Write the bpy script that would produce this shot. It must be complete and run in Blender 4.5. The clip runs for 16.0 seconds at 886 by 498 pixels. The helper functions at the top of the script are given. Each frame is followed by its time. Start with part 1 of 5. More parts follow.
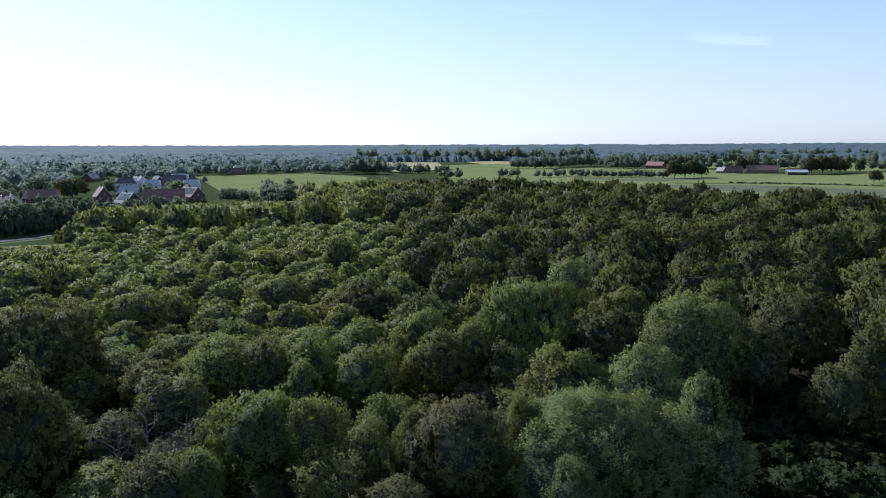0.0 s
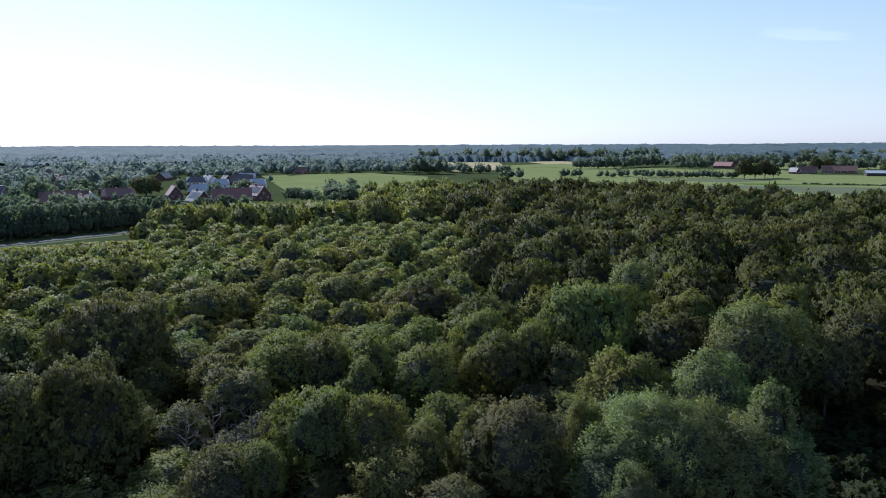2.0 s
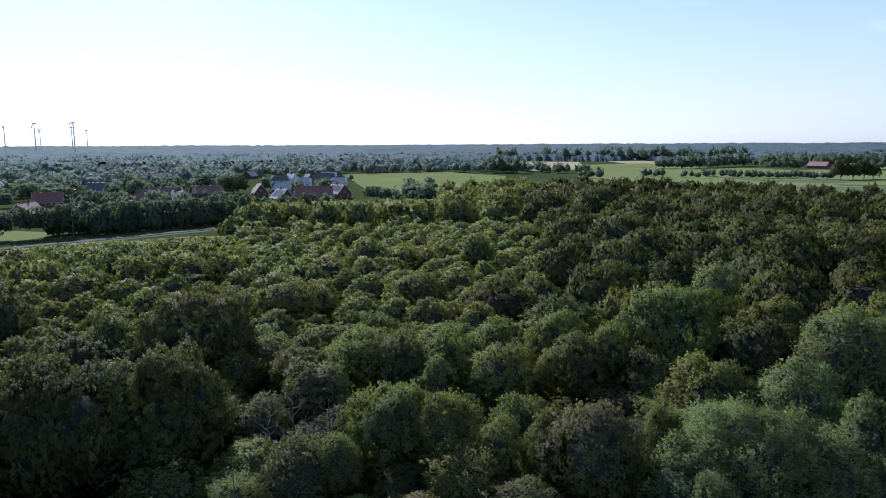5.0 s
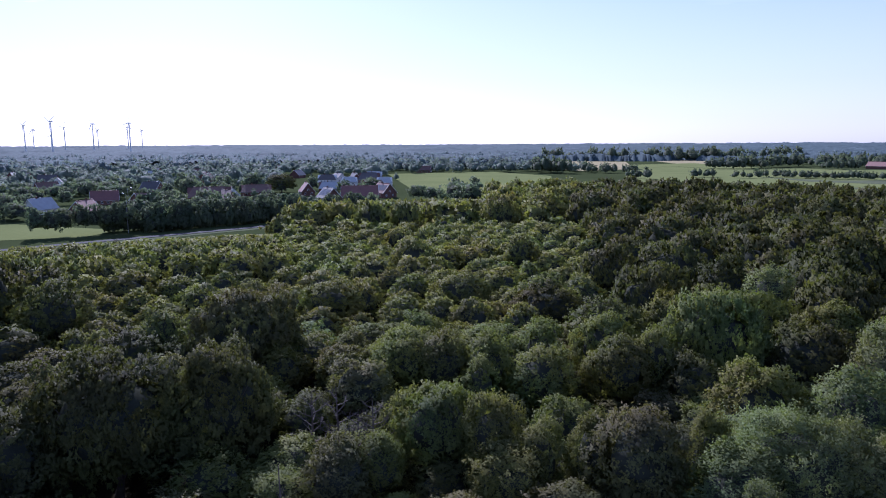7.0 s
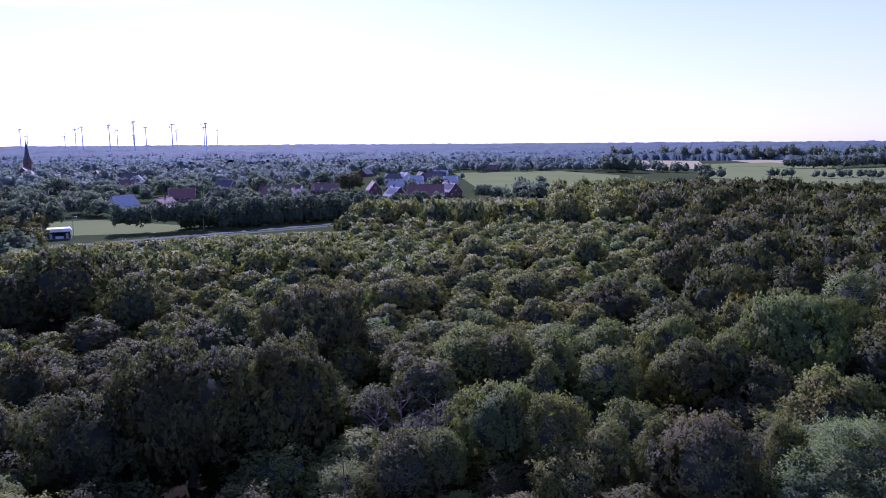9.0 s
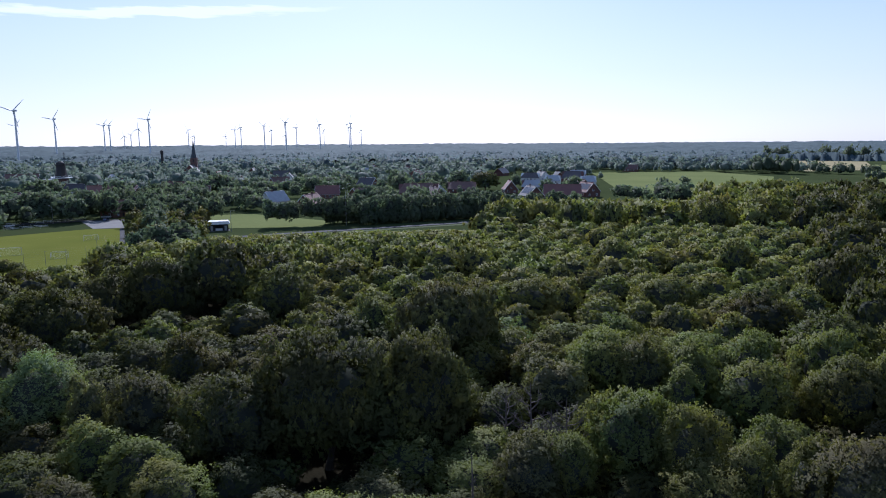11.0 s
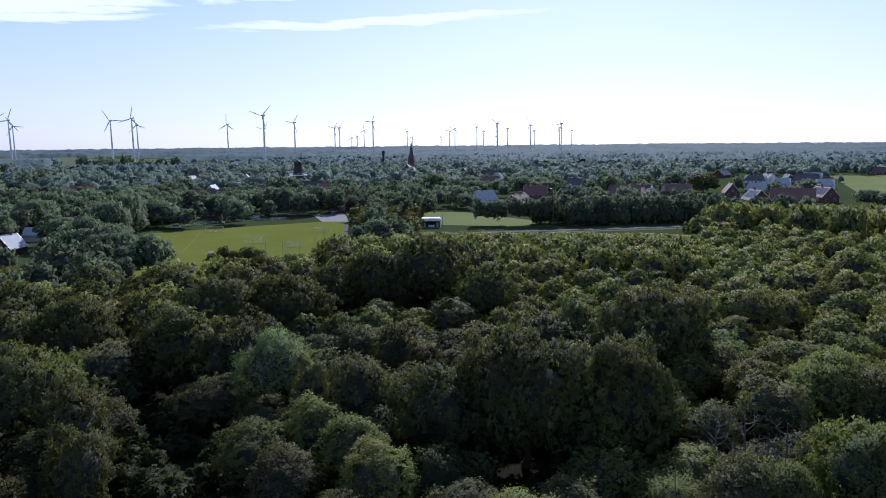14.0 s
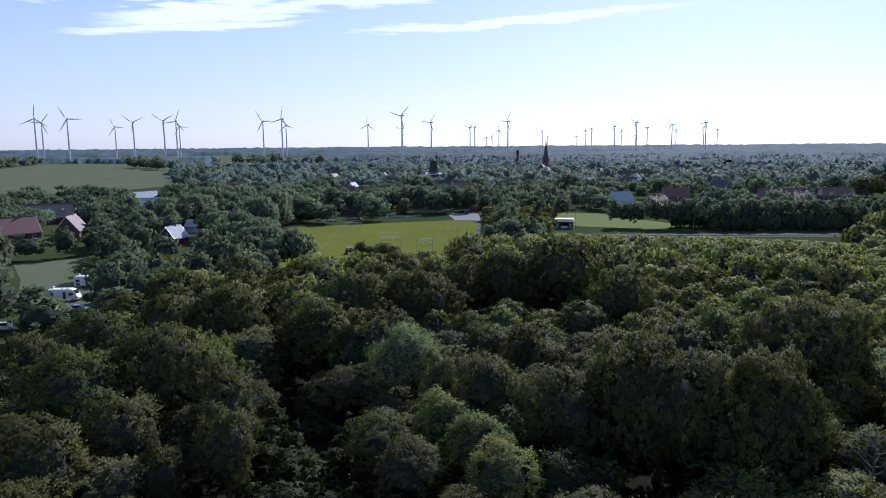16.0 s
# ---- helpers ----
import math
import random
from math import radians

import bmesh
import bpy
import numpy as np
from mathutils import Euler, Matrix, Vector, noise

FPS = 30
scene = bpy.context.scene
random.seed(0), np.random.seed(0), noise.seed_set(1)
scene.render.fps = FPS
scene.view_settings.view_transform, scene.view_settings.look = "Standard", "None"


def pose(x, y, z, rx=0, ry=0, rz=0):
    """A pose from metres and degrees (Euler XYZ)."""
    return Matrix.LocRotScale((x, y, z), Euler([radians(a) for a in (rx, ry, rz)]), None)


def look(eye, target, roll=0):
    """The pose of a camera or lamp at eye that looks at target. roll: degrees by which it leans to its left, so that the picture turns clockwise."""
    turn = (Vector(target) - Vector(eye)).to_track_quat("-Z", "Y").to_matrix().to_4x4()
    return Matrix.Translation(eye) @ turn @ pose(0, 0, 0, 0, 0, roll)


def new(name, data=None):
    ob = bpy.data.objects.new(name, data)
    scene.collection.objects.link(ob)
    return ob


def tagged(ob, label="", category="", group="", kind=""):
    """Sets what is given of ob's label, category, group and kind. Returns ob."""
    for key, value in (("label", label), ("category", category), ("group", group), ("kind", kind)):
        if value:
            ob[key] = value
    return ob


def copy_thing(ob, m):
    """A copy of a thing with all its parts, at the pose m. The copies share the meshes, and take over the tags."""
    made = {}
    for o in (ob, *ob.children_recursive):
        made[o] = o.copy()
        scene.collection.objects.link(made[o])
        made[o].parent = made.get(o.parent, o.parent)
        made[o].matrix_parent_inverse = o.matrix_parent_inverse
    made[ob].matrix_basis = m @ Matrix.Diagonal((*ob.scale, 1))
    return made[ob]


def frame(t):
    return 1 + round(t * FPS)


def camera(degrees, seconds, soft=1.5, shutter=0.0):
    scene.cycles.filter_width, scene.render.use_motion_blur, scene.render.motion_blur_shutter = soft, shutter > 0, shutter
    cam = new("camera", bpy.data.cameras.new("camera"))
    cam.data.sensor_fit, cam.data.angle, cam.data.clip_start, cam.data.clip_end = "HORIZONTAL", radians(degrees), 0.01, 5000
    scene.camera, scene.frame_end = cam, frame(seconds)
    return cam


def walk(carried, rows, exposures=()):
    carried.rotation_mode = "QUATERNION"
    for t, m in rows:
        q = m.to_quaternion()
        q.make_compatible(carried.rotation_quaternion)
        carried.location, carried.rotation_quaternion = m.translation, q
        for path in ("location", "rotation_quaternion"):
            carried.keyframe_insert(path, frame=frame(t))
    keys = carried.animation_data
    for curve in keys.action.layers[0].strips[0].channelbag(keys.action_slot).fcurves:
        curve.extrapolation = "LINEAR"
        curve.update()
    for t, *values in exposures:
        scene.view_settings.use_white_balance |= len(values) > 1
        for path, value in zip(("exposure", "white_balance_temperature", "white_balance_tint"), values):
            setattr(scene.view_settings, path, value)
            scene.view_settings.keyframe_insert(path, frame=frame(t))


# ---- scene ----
cam = camera(64.51, 16.0, soft=1.0)
EYE = 36.0
PATH = [
    (0.0, pose(0, 0, EYE, 81.34, 0.15, 0.00)),
    (0.5, pose(0, 0, EYE, 81.35, 0.13, 0.97)),
    (1.0, pose(0, 0, EYE, 81.35, 0.17, 2.42)),
    (1.5, pose(0, 0, EYE, 81.35, 0.21, 3.83)),
    (2.0, pose(0, 0, EYE, 81.35, 0.22, 4.94)),
    (2.5, pose(0, 0, EYE, 81.35, 0.24, 5.98)),
    (3.0, pose(0, 0, EYE, 81.33, 0.23, 7.01)),
    (3.5, pose(0, 0, EYE, 81.34, 0.26, 8.06)),
    (4.0, pose(0, 0, EYE, 81.33, 0.28, 9.11)),
    (6.5, pose(0, 0, EYE, 81.32, 0.31, 14.12)),
    (7.0, pose(0, 0, EYE, 81.31, 0.32, 14.90)),
    (7.5, pose(0, 0, EYE, 81.30, 0.37, 15.70)),
    (8.0, pose(0, 0, EYE, 81.29, 0.37, 16.58)),
    (8.5, pose(0, 0, EYE, 81.27, 0.41, 18.13)),
    (11.0, pose(0, 0, EYE, 81.29, 0.49, 31.29)),
    (11.5, pose(0, 0, EYE, 81.29, 0.58, 34.09)),
    (12.0, pose(0, 0, EYE, 81.33, 0.60, 36.92)),
    (12.5, pose(0, 0, EYE, 81.39, 0.61, 39.73)),
    (13.0, pose(0, 0, EYE, 81.42, 0.63, 42.51)),
    (13.5, pose(0, 0, EYE, 81.46, 0.65, 45.13)),
    (14.0, pose(0, 0, EYE, 81.48, 0.66, 48.12)),
    (14.5, pose(0, 0, EYE, 81.50, 0.68, 50.72)),
    (15.0, pose(0, 0, EYE, 81.54, 0.68, 53.73)),
    (15.5, pose(0, 0, EYE, 81.55, 0.66, 56.34)),
    (16.0, pose(0, 0, EYE, 81.56, 0.54, 58.95)),
]
# stops, white balance and tint along the flight
LIGHT = [(0.0, 0.60, 5200, 15), (4.0, 0.60, 5200, 15), (7.0, 0.60, 5000, 34), (8.6, 0.68, 4750, 62), (11.0, 0.38, 5150, 21), (16.0, 0.38, 5150, 21)]
walk(cam, PATH, LIGHT)

# ---------------------------------------------------------------- sky and sun
SUN_AZ, SUN_EL = 36.0, 33.0  # degrees left of +y, degrees up


def heading(az):
    """Unit vector on the ground, az degrees to the left of +y."""
    return Vector((-math.sin(radians(az)), math.cos(radians(az)), 0))


world = bpy.data.worlds.new("sky")
scene.world = world
world.use_nodes = True
wn, wl = world.node_tree.nodes, world.node_tree.links
wn.clear()


def math_node(nodes, links, op, a, b=None, c=None, clamp=False):
    n = nodes.new("ShaderNodeMath")
    n.operation, n.use_clamp = op, clamp
    for i, v in enumerate((a, b, c)):
        if v is None:
            continue
        if isinstance(v, (int, float)):
            n.inputs[i].default_value = v
        else:
            links.new(v, n.inputs[i])
    return n.outputs[0]


sky = wn.new("ShaderNodeTexSky")
sky.sky_type, sky.sun_disc = "NISHITA", False
sky.sun_elevation, sky.sun_rotation = radians(SUN_EL), radians(-SUN_AZ)
sky.air_density, sky.dust_density, sky.ozone_density = 1.0, 0.45, 2.0
wm = lambda op, a, b=None, c=None, clamp=False: math_node(wn, wl, op, a, b, c, clamp)
coord = wn.new("ShaderNodeTexCoord").outputs["Generated"]
split = wn.new("ShaderNodeSeparateXYZ")
wl.new(coord, split.inputs[0])
az_out = wm("MULTIPLY", wm("ARCTAN2", wm("MULTIPLY", split.outputs[0], -1.0), split.outputs[1]), 180 / math.pi)
el_out = wm("MULTIPLY", wm("ARCSINE", split.outputs[2]), 180 / math.pi)
spread = wn.new("ShaderNodeCombineXYZ")
wl.new(wm("MULTIPLY", az_out, 0.16), spread.inputs[0])
wl.new(wm("MULTIPLY", el_out, 1.3), spread.inputs[1])
wisp = wn.new("ShaderNodeTexNoise")
wisp.inputs["Scale"].default_value, wisp.inputs["Detail"].default_value = 1.6, 6.0
wl.new(spread.outputs[0], wisp.inputs["Vector"])
# thin cirrus streaks: azimuth, height, half length, half thickness, slope, strength
STREAKS = [
    (53.0, 9.45, 14.5, 0.42, -0.055, 1.0),
    (78.0, 8.75, 9.5, 0.34, -0.075, 0.9),
    (76.0, 9.9, 9.0, 0.95, -0.11, 1.0),
    (66.0, 11.0, 9.0, 0.45, -0.06, 0.9),
    (84.0, 11.2, 10.0, 1.0, -0.05, 0.8),
    (-21.6, 7.35, 3.2, 0.42, 0.10, 0.13),
    (-6.5, 10.0, 3.0, 0.3, 0.10, 0.05),
]
cover = None
for az0, el0, length, thick, slope, amount in STREAKS:
    along = wm("DIVIDE", wm("SUBTRACT", az_out, az0), length)
    rise = wm("MULTIPLY_ADD", wm("SUBTRACT", az_out, az0), -slope, wm("SUBTRACT", el_out, el0))
    wave = wm("MULTIPLY", wm("SUBTRACT", wisp.outputs[0], 0.5), thick * 3.0)
    across = wm("DIVIDE", wm("ADD", rise, wave), thick)
    inside = wm("SUBTRACT", 1.0, wm("ADD", wm("MULTIPLY", along, along), wm("MULTIPLY", across, across)), clamp=True)
    one = wm("MULTIPLY", wm("MULTIPLY", inside, 1.6, clamp=True), amount)
    cover = one if cover is None else wm("MAXIMUM", cover, one)
cloud = wn.new("ShaderNodeMix")
cloud.data_type = "RGBA"
cloud.inputs["B"].default_value = (11.0, 11.3, 12.0, 1)
wl.new(cover, cloud.inputs["Factor"])
haze = wn.new("ShaderNodeHueSaturation")  # pale haze low over the plain
wl.new(wm("MULTIPLY_ADD", el_out, 0.035, 0.50, clamp=True), haze.inputs["Saturation"])
milky = wn.new("ShaderNodeGamma")  # summer haze evens out the sky
milky.inputs["Gamma"].default_value = 0.66
wl.new(sky.outputs[0], milky.inputs["Color"])
level = wn.new("ShaderNodeVectorMath")
level.operation = "SCALE"
level.inputs["Scale"].default_value = 2.22
wl.new(milky.outputs[0], level.inputs[0])
wl.new(level.outputs[0], haze.inputs["Color"])
wl.new(haze.outputs[0], cloud.inputs["A"])
background = wn.new("ShaderNodeBackground")
background.inputs["Strength"].default_value = 0.072
wl.new(cloud.outputs["Result"], background.inputs["Color"])
wl.new(background.outputs[0], wn.new("ShaderNodeOutputWorld").inputs["Surface"])

sun = new("sun", bpy.data.lights.new("sun", "SUN"))
sun.data.energy, sun.data.angle, sun.data.color = 5.0, radians(0.6), (1.0, 0.93, 0.80)
to_sun = heading(SUN_AZ) * math.cos(radians(SUN_EL)) + Vector((0, 0, math.sin(radians(SUN_EL))))
sun.matrix_world = look(to_sun * 100, (0, 0, 0))


# ---------------------------------------------------------------- materials
def material(name, base, dark=None, scale=1.0, fine=8.0, rough=0.8, bump=0.0, metal=0.0, per_thing=0.0, per_leaf=0.0,
             through_light=0.0, gloss=0.5, warm=None):
    """A surface of two mixed colours: broad patches and fine grain, with relief; the sizes are in 1 / metres."""
    m = bpy.data.materials.new(name)
    m.use_nodes = True
    nodes, links = m.node_tree.nodes, m.node_tree.links
    bsdf = nodes["Principled BSDF"]
    dark = dark or tuple(0.7 * c for c in base)
    geo = nodes.new("ShaderNodeNewGeometry")
    broad, grain = nodes.new("ShaderNodeTexNoise"), nodes.new("ShaderNodeTexNoise")
    for tex, s, detail in ((broad, scale, 3.0), (grain, scale * fine, 4.0)):
        tex.inputs["Scale"].default_value, tex.inputs["Detail"].default_value = s, detail
        links.new(geo.outputs["Position"], tex.inputs["Vector"])
    mn = lambda op, a, b=None, c=None, clamp=False: math_node(nodes, links, op, a, b, c, clamp)
    k = mn("ADD", mn("MULTIPLY", broad.outputs[0], 1.5), mn("MULTIPLY", grain.outputs[0], 0.9))
    k = mn("SUBTRACT", k, 0.7, clamp=True)
    mix = nodes.new("ShaderNodeMix")
    mix.data_type = "RGBA"
    mix.inputs["A"].default_value, mix.inputs["B"].default_value = (*dark, 1), (*base, 1)
    links.new(k, mix.inputs["Factor"])
    colour = mix.outputs["Result"]
    if per_thing or per_leaf:
        shift = nodes.new("ShaderNodeHueSaturation")
        info = nodes.new("ShaderNodeObjectInfo")
        value = mn("ADD", mn("MULTIPLY", info.outputs["Random"], per_thing), 1 - per_thing / 2)
        value = mn("ADD", value, mn("MULTIPLY", mn("SUBTRACT", geo.outputs["Random Per Island"], 0.5), per_leaf))
        links.new(value, shift.inputs["Value"])
        hue = mn("ADD", mn("MULTIPLY", info.outputs["Random"], 0.024 * min(1, per_thing * 2)), 0.488)
        if per_leaf:  # from tree to tree the leaves turn from olive to full green
            turn = nodes.new("ShaderNodeTexNoise")
            turn.inputs["Scale"].default_value, turn.inputs["Detail"].default_value = scale * 0.75, 1.0
            links.new(geo.outputs["Position"], turn.inputs["Vector"])
            hue = mn("ADD", hue, mn("MULTIPLY", mn("SUBTRACT", turn.outputs[0], 0.47), 0.15))
        links.new(hue, shift.inputs["Hue"])
        links.new(colour, shift.inputs["Color"])
        colour = shift.outputs[0]
    links.new(colour, bsdf.inputs["Base Color"])
    bsdf.inputs["Roughness"].default_value, bsdf.inputs["Metallic"].default_value = rough, metal
    bsdf.inputs["Specular IOR Level"].default_value = gloss
    if bump:
        relief = nodes.new("ShaderNodeBump")
        relief.inputs["Distance"].default_value = bump
        links.new(grain.outputs[0], relief.inputs["Height"])
        links.new(relief.outputs[0], bsdf.inputs["Normal"])
    if through_light:
        leaf, both = nodes.new("ShaderNodeBsdfTranslucent"), nodes.new("ShaderNodeMixShader")
        glow = nodes.new("ShaderNodeMix")
        glow.data_type, glow.blend_type = "RGBA", "MULTIPLY"
        glow.inputs["Factor"].default_value, glow.inputs["B"].default_value = 1.0, (*(warm or (1.08, 1.18, 0.58)), 1)
        links.new(colour, glow.inputs["A"])
        links.new(glow.outputs["Result"], leaf.inputs["Color"])
        both.inputs[0].default_value = through_light
        links.new(bsdf.outputs[0], both.inputs[1])
        links.new(leaf.outputs[0], both.inputs[2])
        links.new(both.outputs[0], nodes["Material Output"].inputs["Surface"])
    return m


def foliage(name, base, dark, leafy=0.32, thin=0.33, warm=None):
    return material(name, base, dark, scale=0.12, fine=22.0, rough=0.7, per_thing=0.45, per_leaf=leafy, through_light=thin, gloss=0.06, warm=warm)


LEAVES = {
    "oak": foliage("oak_leaves", (0.114, 0.112, 0.034), (0.042, 0.045, 0.028)),
    "maple": foliage("maple_leaves", (0.180, 0.179, 0.042), (0.080, 0.091, 0.044)),
    "willow": foliage("willow_leaves", (0.180, 0.205, 0.078), (0.100, 0.125, 0.062)),
    "ash": foliage("ash_leaves", (0.178, 0.184, 0.046), (0.098, 0.108, 0.042)),
    "grey": foliage("grey_oak_leaves", (0.138, 0.130, 0.054), (0.070, 0.070, 0.040)),
    # shrub colour is lightened to take in the haze over the road
    "shrub": foliage("hazed_shrub_leaves", (0.120, 0.136, 0.076), (0.066, 0.080, 0.052)),
}
MIXED = foliage("mixed_leaves", (0.226, 0.216, 0.052), (0.080, 0.086, 0.048))
# oak green; in the western forest this darker tone also stands for shade
OLD_OAK = foliage("old_oak_leaves", (0.134, 0.132, 0.038), (0.048, 0.053, 0.032))
# the next four are paler and bluer with distance: haze put into the colour
HAZED_PARK_LEAVES = foliage("hazed_park_leaves", (0.145, 0.168, 0.098), (0.082, 0.104, 0.074), 0.2, 0.52, (1.0, 1.1, 0.8))
HAZED_VILLAGE = foliage("hazed_garden_leaves", (0.155, 0.190, 0.150), (0.104, 0.132, 0.110), 0.16, 0.5, (1.0, 1.06, 0.9))
HAZED_FAR_WOOD = material("hazed_far_wood", (0.090, 0.122, 0.126), (0.040, 0.058, 0.064), scale=0.013, fine=6.0, rough=0.95, bump=0.8, gloss=0.05)
HAZED_FAR_LEAVES = foliage("hazed_far_leaves", (0.140, 0.178, 0.172), (0.116, 0.150, 0.148), 0.05, 0.55, (1.0, 1.05, 1.05))
SHADED_SCRUB = foliage("shaded_scrub_leaves", (0.042, 0.050, 0.020), (0.022, 0.027, 0.013))
# litter coloured darker than its own tone, for the shade under the crowns
SHADED_LITTER = material("shaded_leaf_litter", (0.026, 0.023, 0.015), (0.016, 0.015, 0.010), scale=0.2, fine=20.0, rough=1.0, bump=0.06, gloss=0.0)
BARK = material("bark", (0.12, 0.095, 0.07), (0.05, 0.04, 0.03), scale=2.0, rough=0.95, bump=0.03)
# crown core: the shade between the leaves is put into its dark colour
CORE_SHADE = material("core_shade", (0.058, 0.062, 0.046), (0.036, 0.040, 0.032), scale=0.8, fine=8.0, rough=1.0, gloss=0.0)
DEAD_WOOD = material("dead_wood", (0.135, 0.105, 0.088), (0.080, 0.062, 0.054), scale=2.0, rough=0.9, bump=0.02)
SOIL = material("soil_and_grass", (0.058, 0.072, 0.030), (0.036, 0.046, 0.020), scale=0.02, fine=30.0, rough=1.0, bump=0.05, gloss=0.0)
MEADOW = material("meadow_grass", (0.168, 0.186, 0.074), (0.122, 0.142, 0.056), scale=0.02, fine=25.0, rough=0.95, bump=0.04, gloss=0.0)
TURF = material("pitch_turf", (0.138, 0.146, 0.032), (0.102, 0.114, 0.024), scale=0.05, fine=30.0, rough=0.9, bump=0.02, gloss=0.0)
STUBBLE = material("stubble", (0.33, 0.28, 0.17), (0.25, 0.22, 0.12), scale=0.02, fine=30.0, rough=0.95, bump=0.03, gloss=0.0)
CROP = material("maize_crop", (0.085, 0.125, 0.035), (0.055, 0.085, 0.025), scale=0.03, fine=30.0, rough=0.9, bump=0.2, gloss=0.0)
FALLOW = material("pale_grass", (0.118, 0.130, 0.078), (0.088, 0.100, 0.060), scale=0.03, fine=20.0, rough=0.95, bump=0.03, gloss=0.0)
ASPHALT = material("asphalt", (0.060, 0.062, 0.066), (0.04, 0.04, 0.044), scale=0.3, fine=20.0, rough=0.95, bump=0.004, gloss=0.1)
PAVING = material("pale_paving", (0.22, 0.215, 0.205), (0.16, 0.155, 0.15), scale=0.3, fine=15.0, rough=0.95, bump=0.005, gloss=0.05)
GRAVEL = material("gravel", (0.30, 0.26, 0.20), (0.22, 0.19, 0.14), scale=0.5, fine=12.0, rough=1.0, bump=0.02, gloss=0.0)
BRICK = material("brick_wall", (0.165, 0.078, 0.058), (0.11, 0.055, 0.044), scale=0.6, fine=12.0, rough=0.9, bump=0.01, per_thing=0.4)
RENDER_WHITE = material("white_plaster", (0.72, 0.70, 0.66), (0.58, 0.57, 0.54), scale=0.4, fine=10.0, rough=0.85, bump=0.004)
TILE_RED = material("red_roof_tiles", (0.225, 0.098, 0.078), (0.15, 0.072, 0.06), scale=0.5, fine=10.0, rough=0.7, bump=0.03, per_thing=0.5)
TILE_DARK = material("dark_roof_tiles", (0.085, 0.07, 0.068), (0.05, 0.045, 0.045), scale=0.5, fine=10.0, rough=0.5, bump=0.03, per_thing=0.4)
TILE_BROWN = material("brown_roof_tiles", (0.15, 0.075, 0.055), (0.09, 0.05, 0.04), scale=0.5, fine=10.0, rough=0.65, bump=0.03, per_thing=0.4)
SHEET = material("sheet_metal_roof", (0.40, 0.41, 0.43), (0.30, 0.31, 0.33), scale=0.5, fine=8.0, rough=0.8, metal=0.0, bump=0.005)
SLATE_GLOSS = material("solar_glass", (0.05, 0.06, 0.09), (0.03, 0.04, 0.06), scale=1.0, rough=0.28, gloss=0.4)
WHITE = material("white_paint", (0.80, 0.80, 0.79), (0.68, 0.68, 0.67), scale=0.8, fine=8.0, rough=0.35)
TURBINE = material("turbine_coating", (0.62, 0.64, 0.66), (0.54, 0.56, 0.58), scale=0.2, fine=6.0, rough=0.4)
GLASS = material("window_glass", (0.03, 0.035, 0.04), (0.02, 0.022, 0.026), scale=1.0, rough=0.06, gloss=0.8)
DARK = material("dark_timber", (0.045, 0.04, 0.038), (0.025, 0.023, 0.022), scale=1.0, fine=10.0, rough=0.8, bump=0.005)
STEEL = material("galvanised_steel", (0.42, 0.43, 0.44), (0.32, 0.33, 0.34), scale=2.0, rough=0.4, metal=0.8)
RUBBER = material("rubber", (0.02, 0.02, 0.021), scale=4.0, rough=0.8)
COPPER = material("weathered_spire", (0.055, 0.062, 0.066), (0.035, 0.04, 0.044), scale=0.4, fine=8.0, rough=0.6, bump=0.02)


# ---------------------------------------------------------------- mesh helpers
def face_mesh(name, co, quads, mat, tris=None, normals=None, inner=None):
    """A mesh from arrays of corners, four-cornered and three-cornered faces."""
    tris = np.zeros((0, 3), np.int32) if tris is None else np.asarray(tris, np.int32)
    co, quads = np.asarray(co, np.float32), np.asarray(quads, np.int32).reshape(-1, 4)
    me = bpy.data.meshes.new(name)
    me.vertices.add(len(co))
    me.vertices.foreach_set("co", co.ravel())
    me.loops.add(quads.size + tris.size)
    me.loops.foreach_set("vertex_index", np.concatenate((quads.ravel(), tris.ravel())))
    me.polygons.add(len(quads) + len(tris))
    starts = np.concatenate((np.arange(len(quads)) * 4, quads.size + np.arange(len(tris)) * 3)).astype(np.int32)
    me.polygons.foreach_set("loop_start", starts)
    me.update(calc_edges=True)
    if normals is not None:  # leaves shade as the round mass that they make up
        me.polygons.foreach_set("use_smooth", np.ones(len(starts), dtype=bool))
        me.attributes.new("custom_normal", "FLOAT_VECTOR", "POINT").data.foreach_set("vector", np.asarray(normals, np.float32).ravel())
        me.update()
    me.materials.append(mat)
    if inner:  # the four-cornered faces are the crown's core, coloured dark as shade
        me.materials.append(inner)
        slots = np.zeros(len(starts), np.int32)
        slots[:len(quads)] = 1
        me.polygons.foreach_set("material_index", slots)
    return me


def child(ob, parent, label=""):
    ob.parent = parent
    return tagged(ob, label) if label else ob


def part(name, bm, mat, parent, label=""):
    me = bpy.data.meshes.new(name)
    bm.to_mesh(me)
    bm.free()
    me.materials.append(mat)
    return child(new(name, me), parent, label)


def thing(name, m, label, category, group=""):
    ob = new(name)
    ob.matrix_basis = m
    return tagged(ob, label, category, group)


def box_bm(x0, x1, y0, y1, z0, z1, bevel=0.0):
    bm = bmesh.new()
    bmesh.ops.create_cube(bm, size=1)
    for v in bm.verts:
        v.co = Vector((x0 + (v.co.x + 0.5) * (x1 - x0), y0 + (v.co.y + 0.5) * (y1 - y0), z0 + (v.co.z + 0.5) * (z1 - z0)))
    if bevel:
        bmesh.ops.bevel(bm, geom=bm.edges[:], offset=bevel, segments=2, affect="EDGES")
    return bm


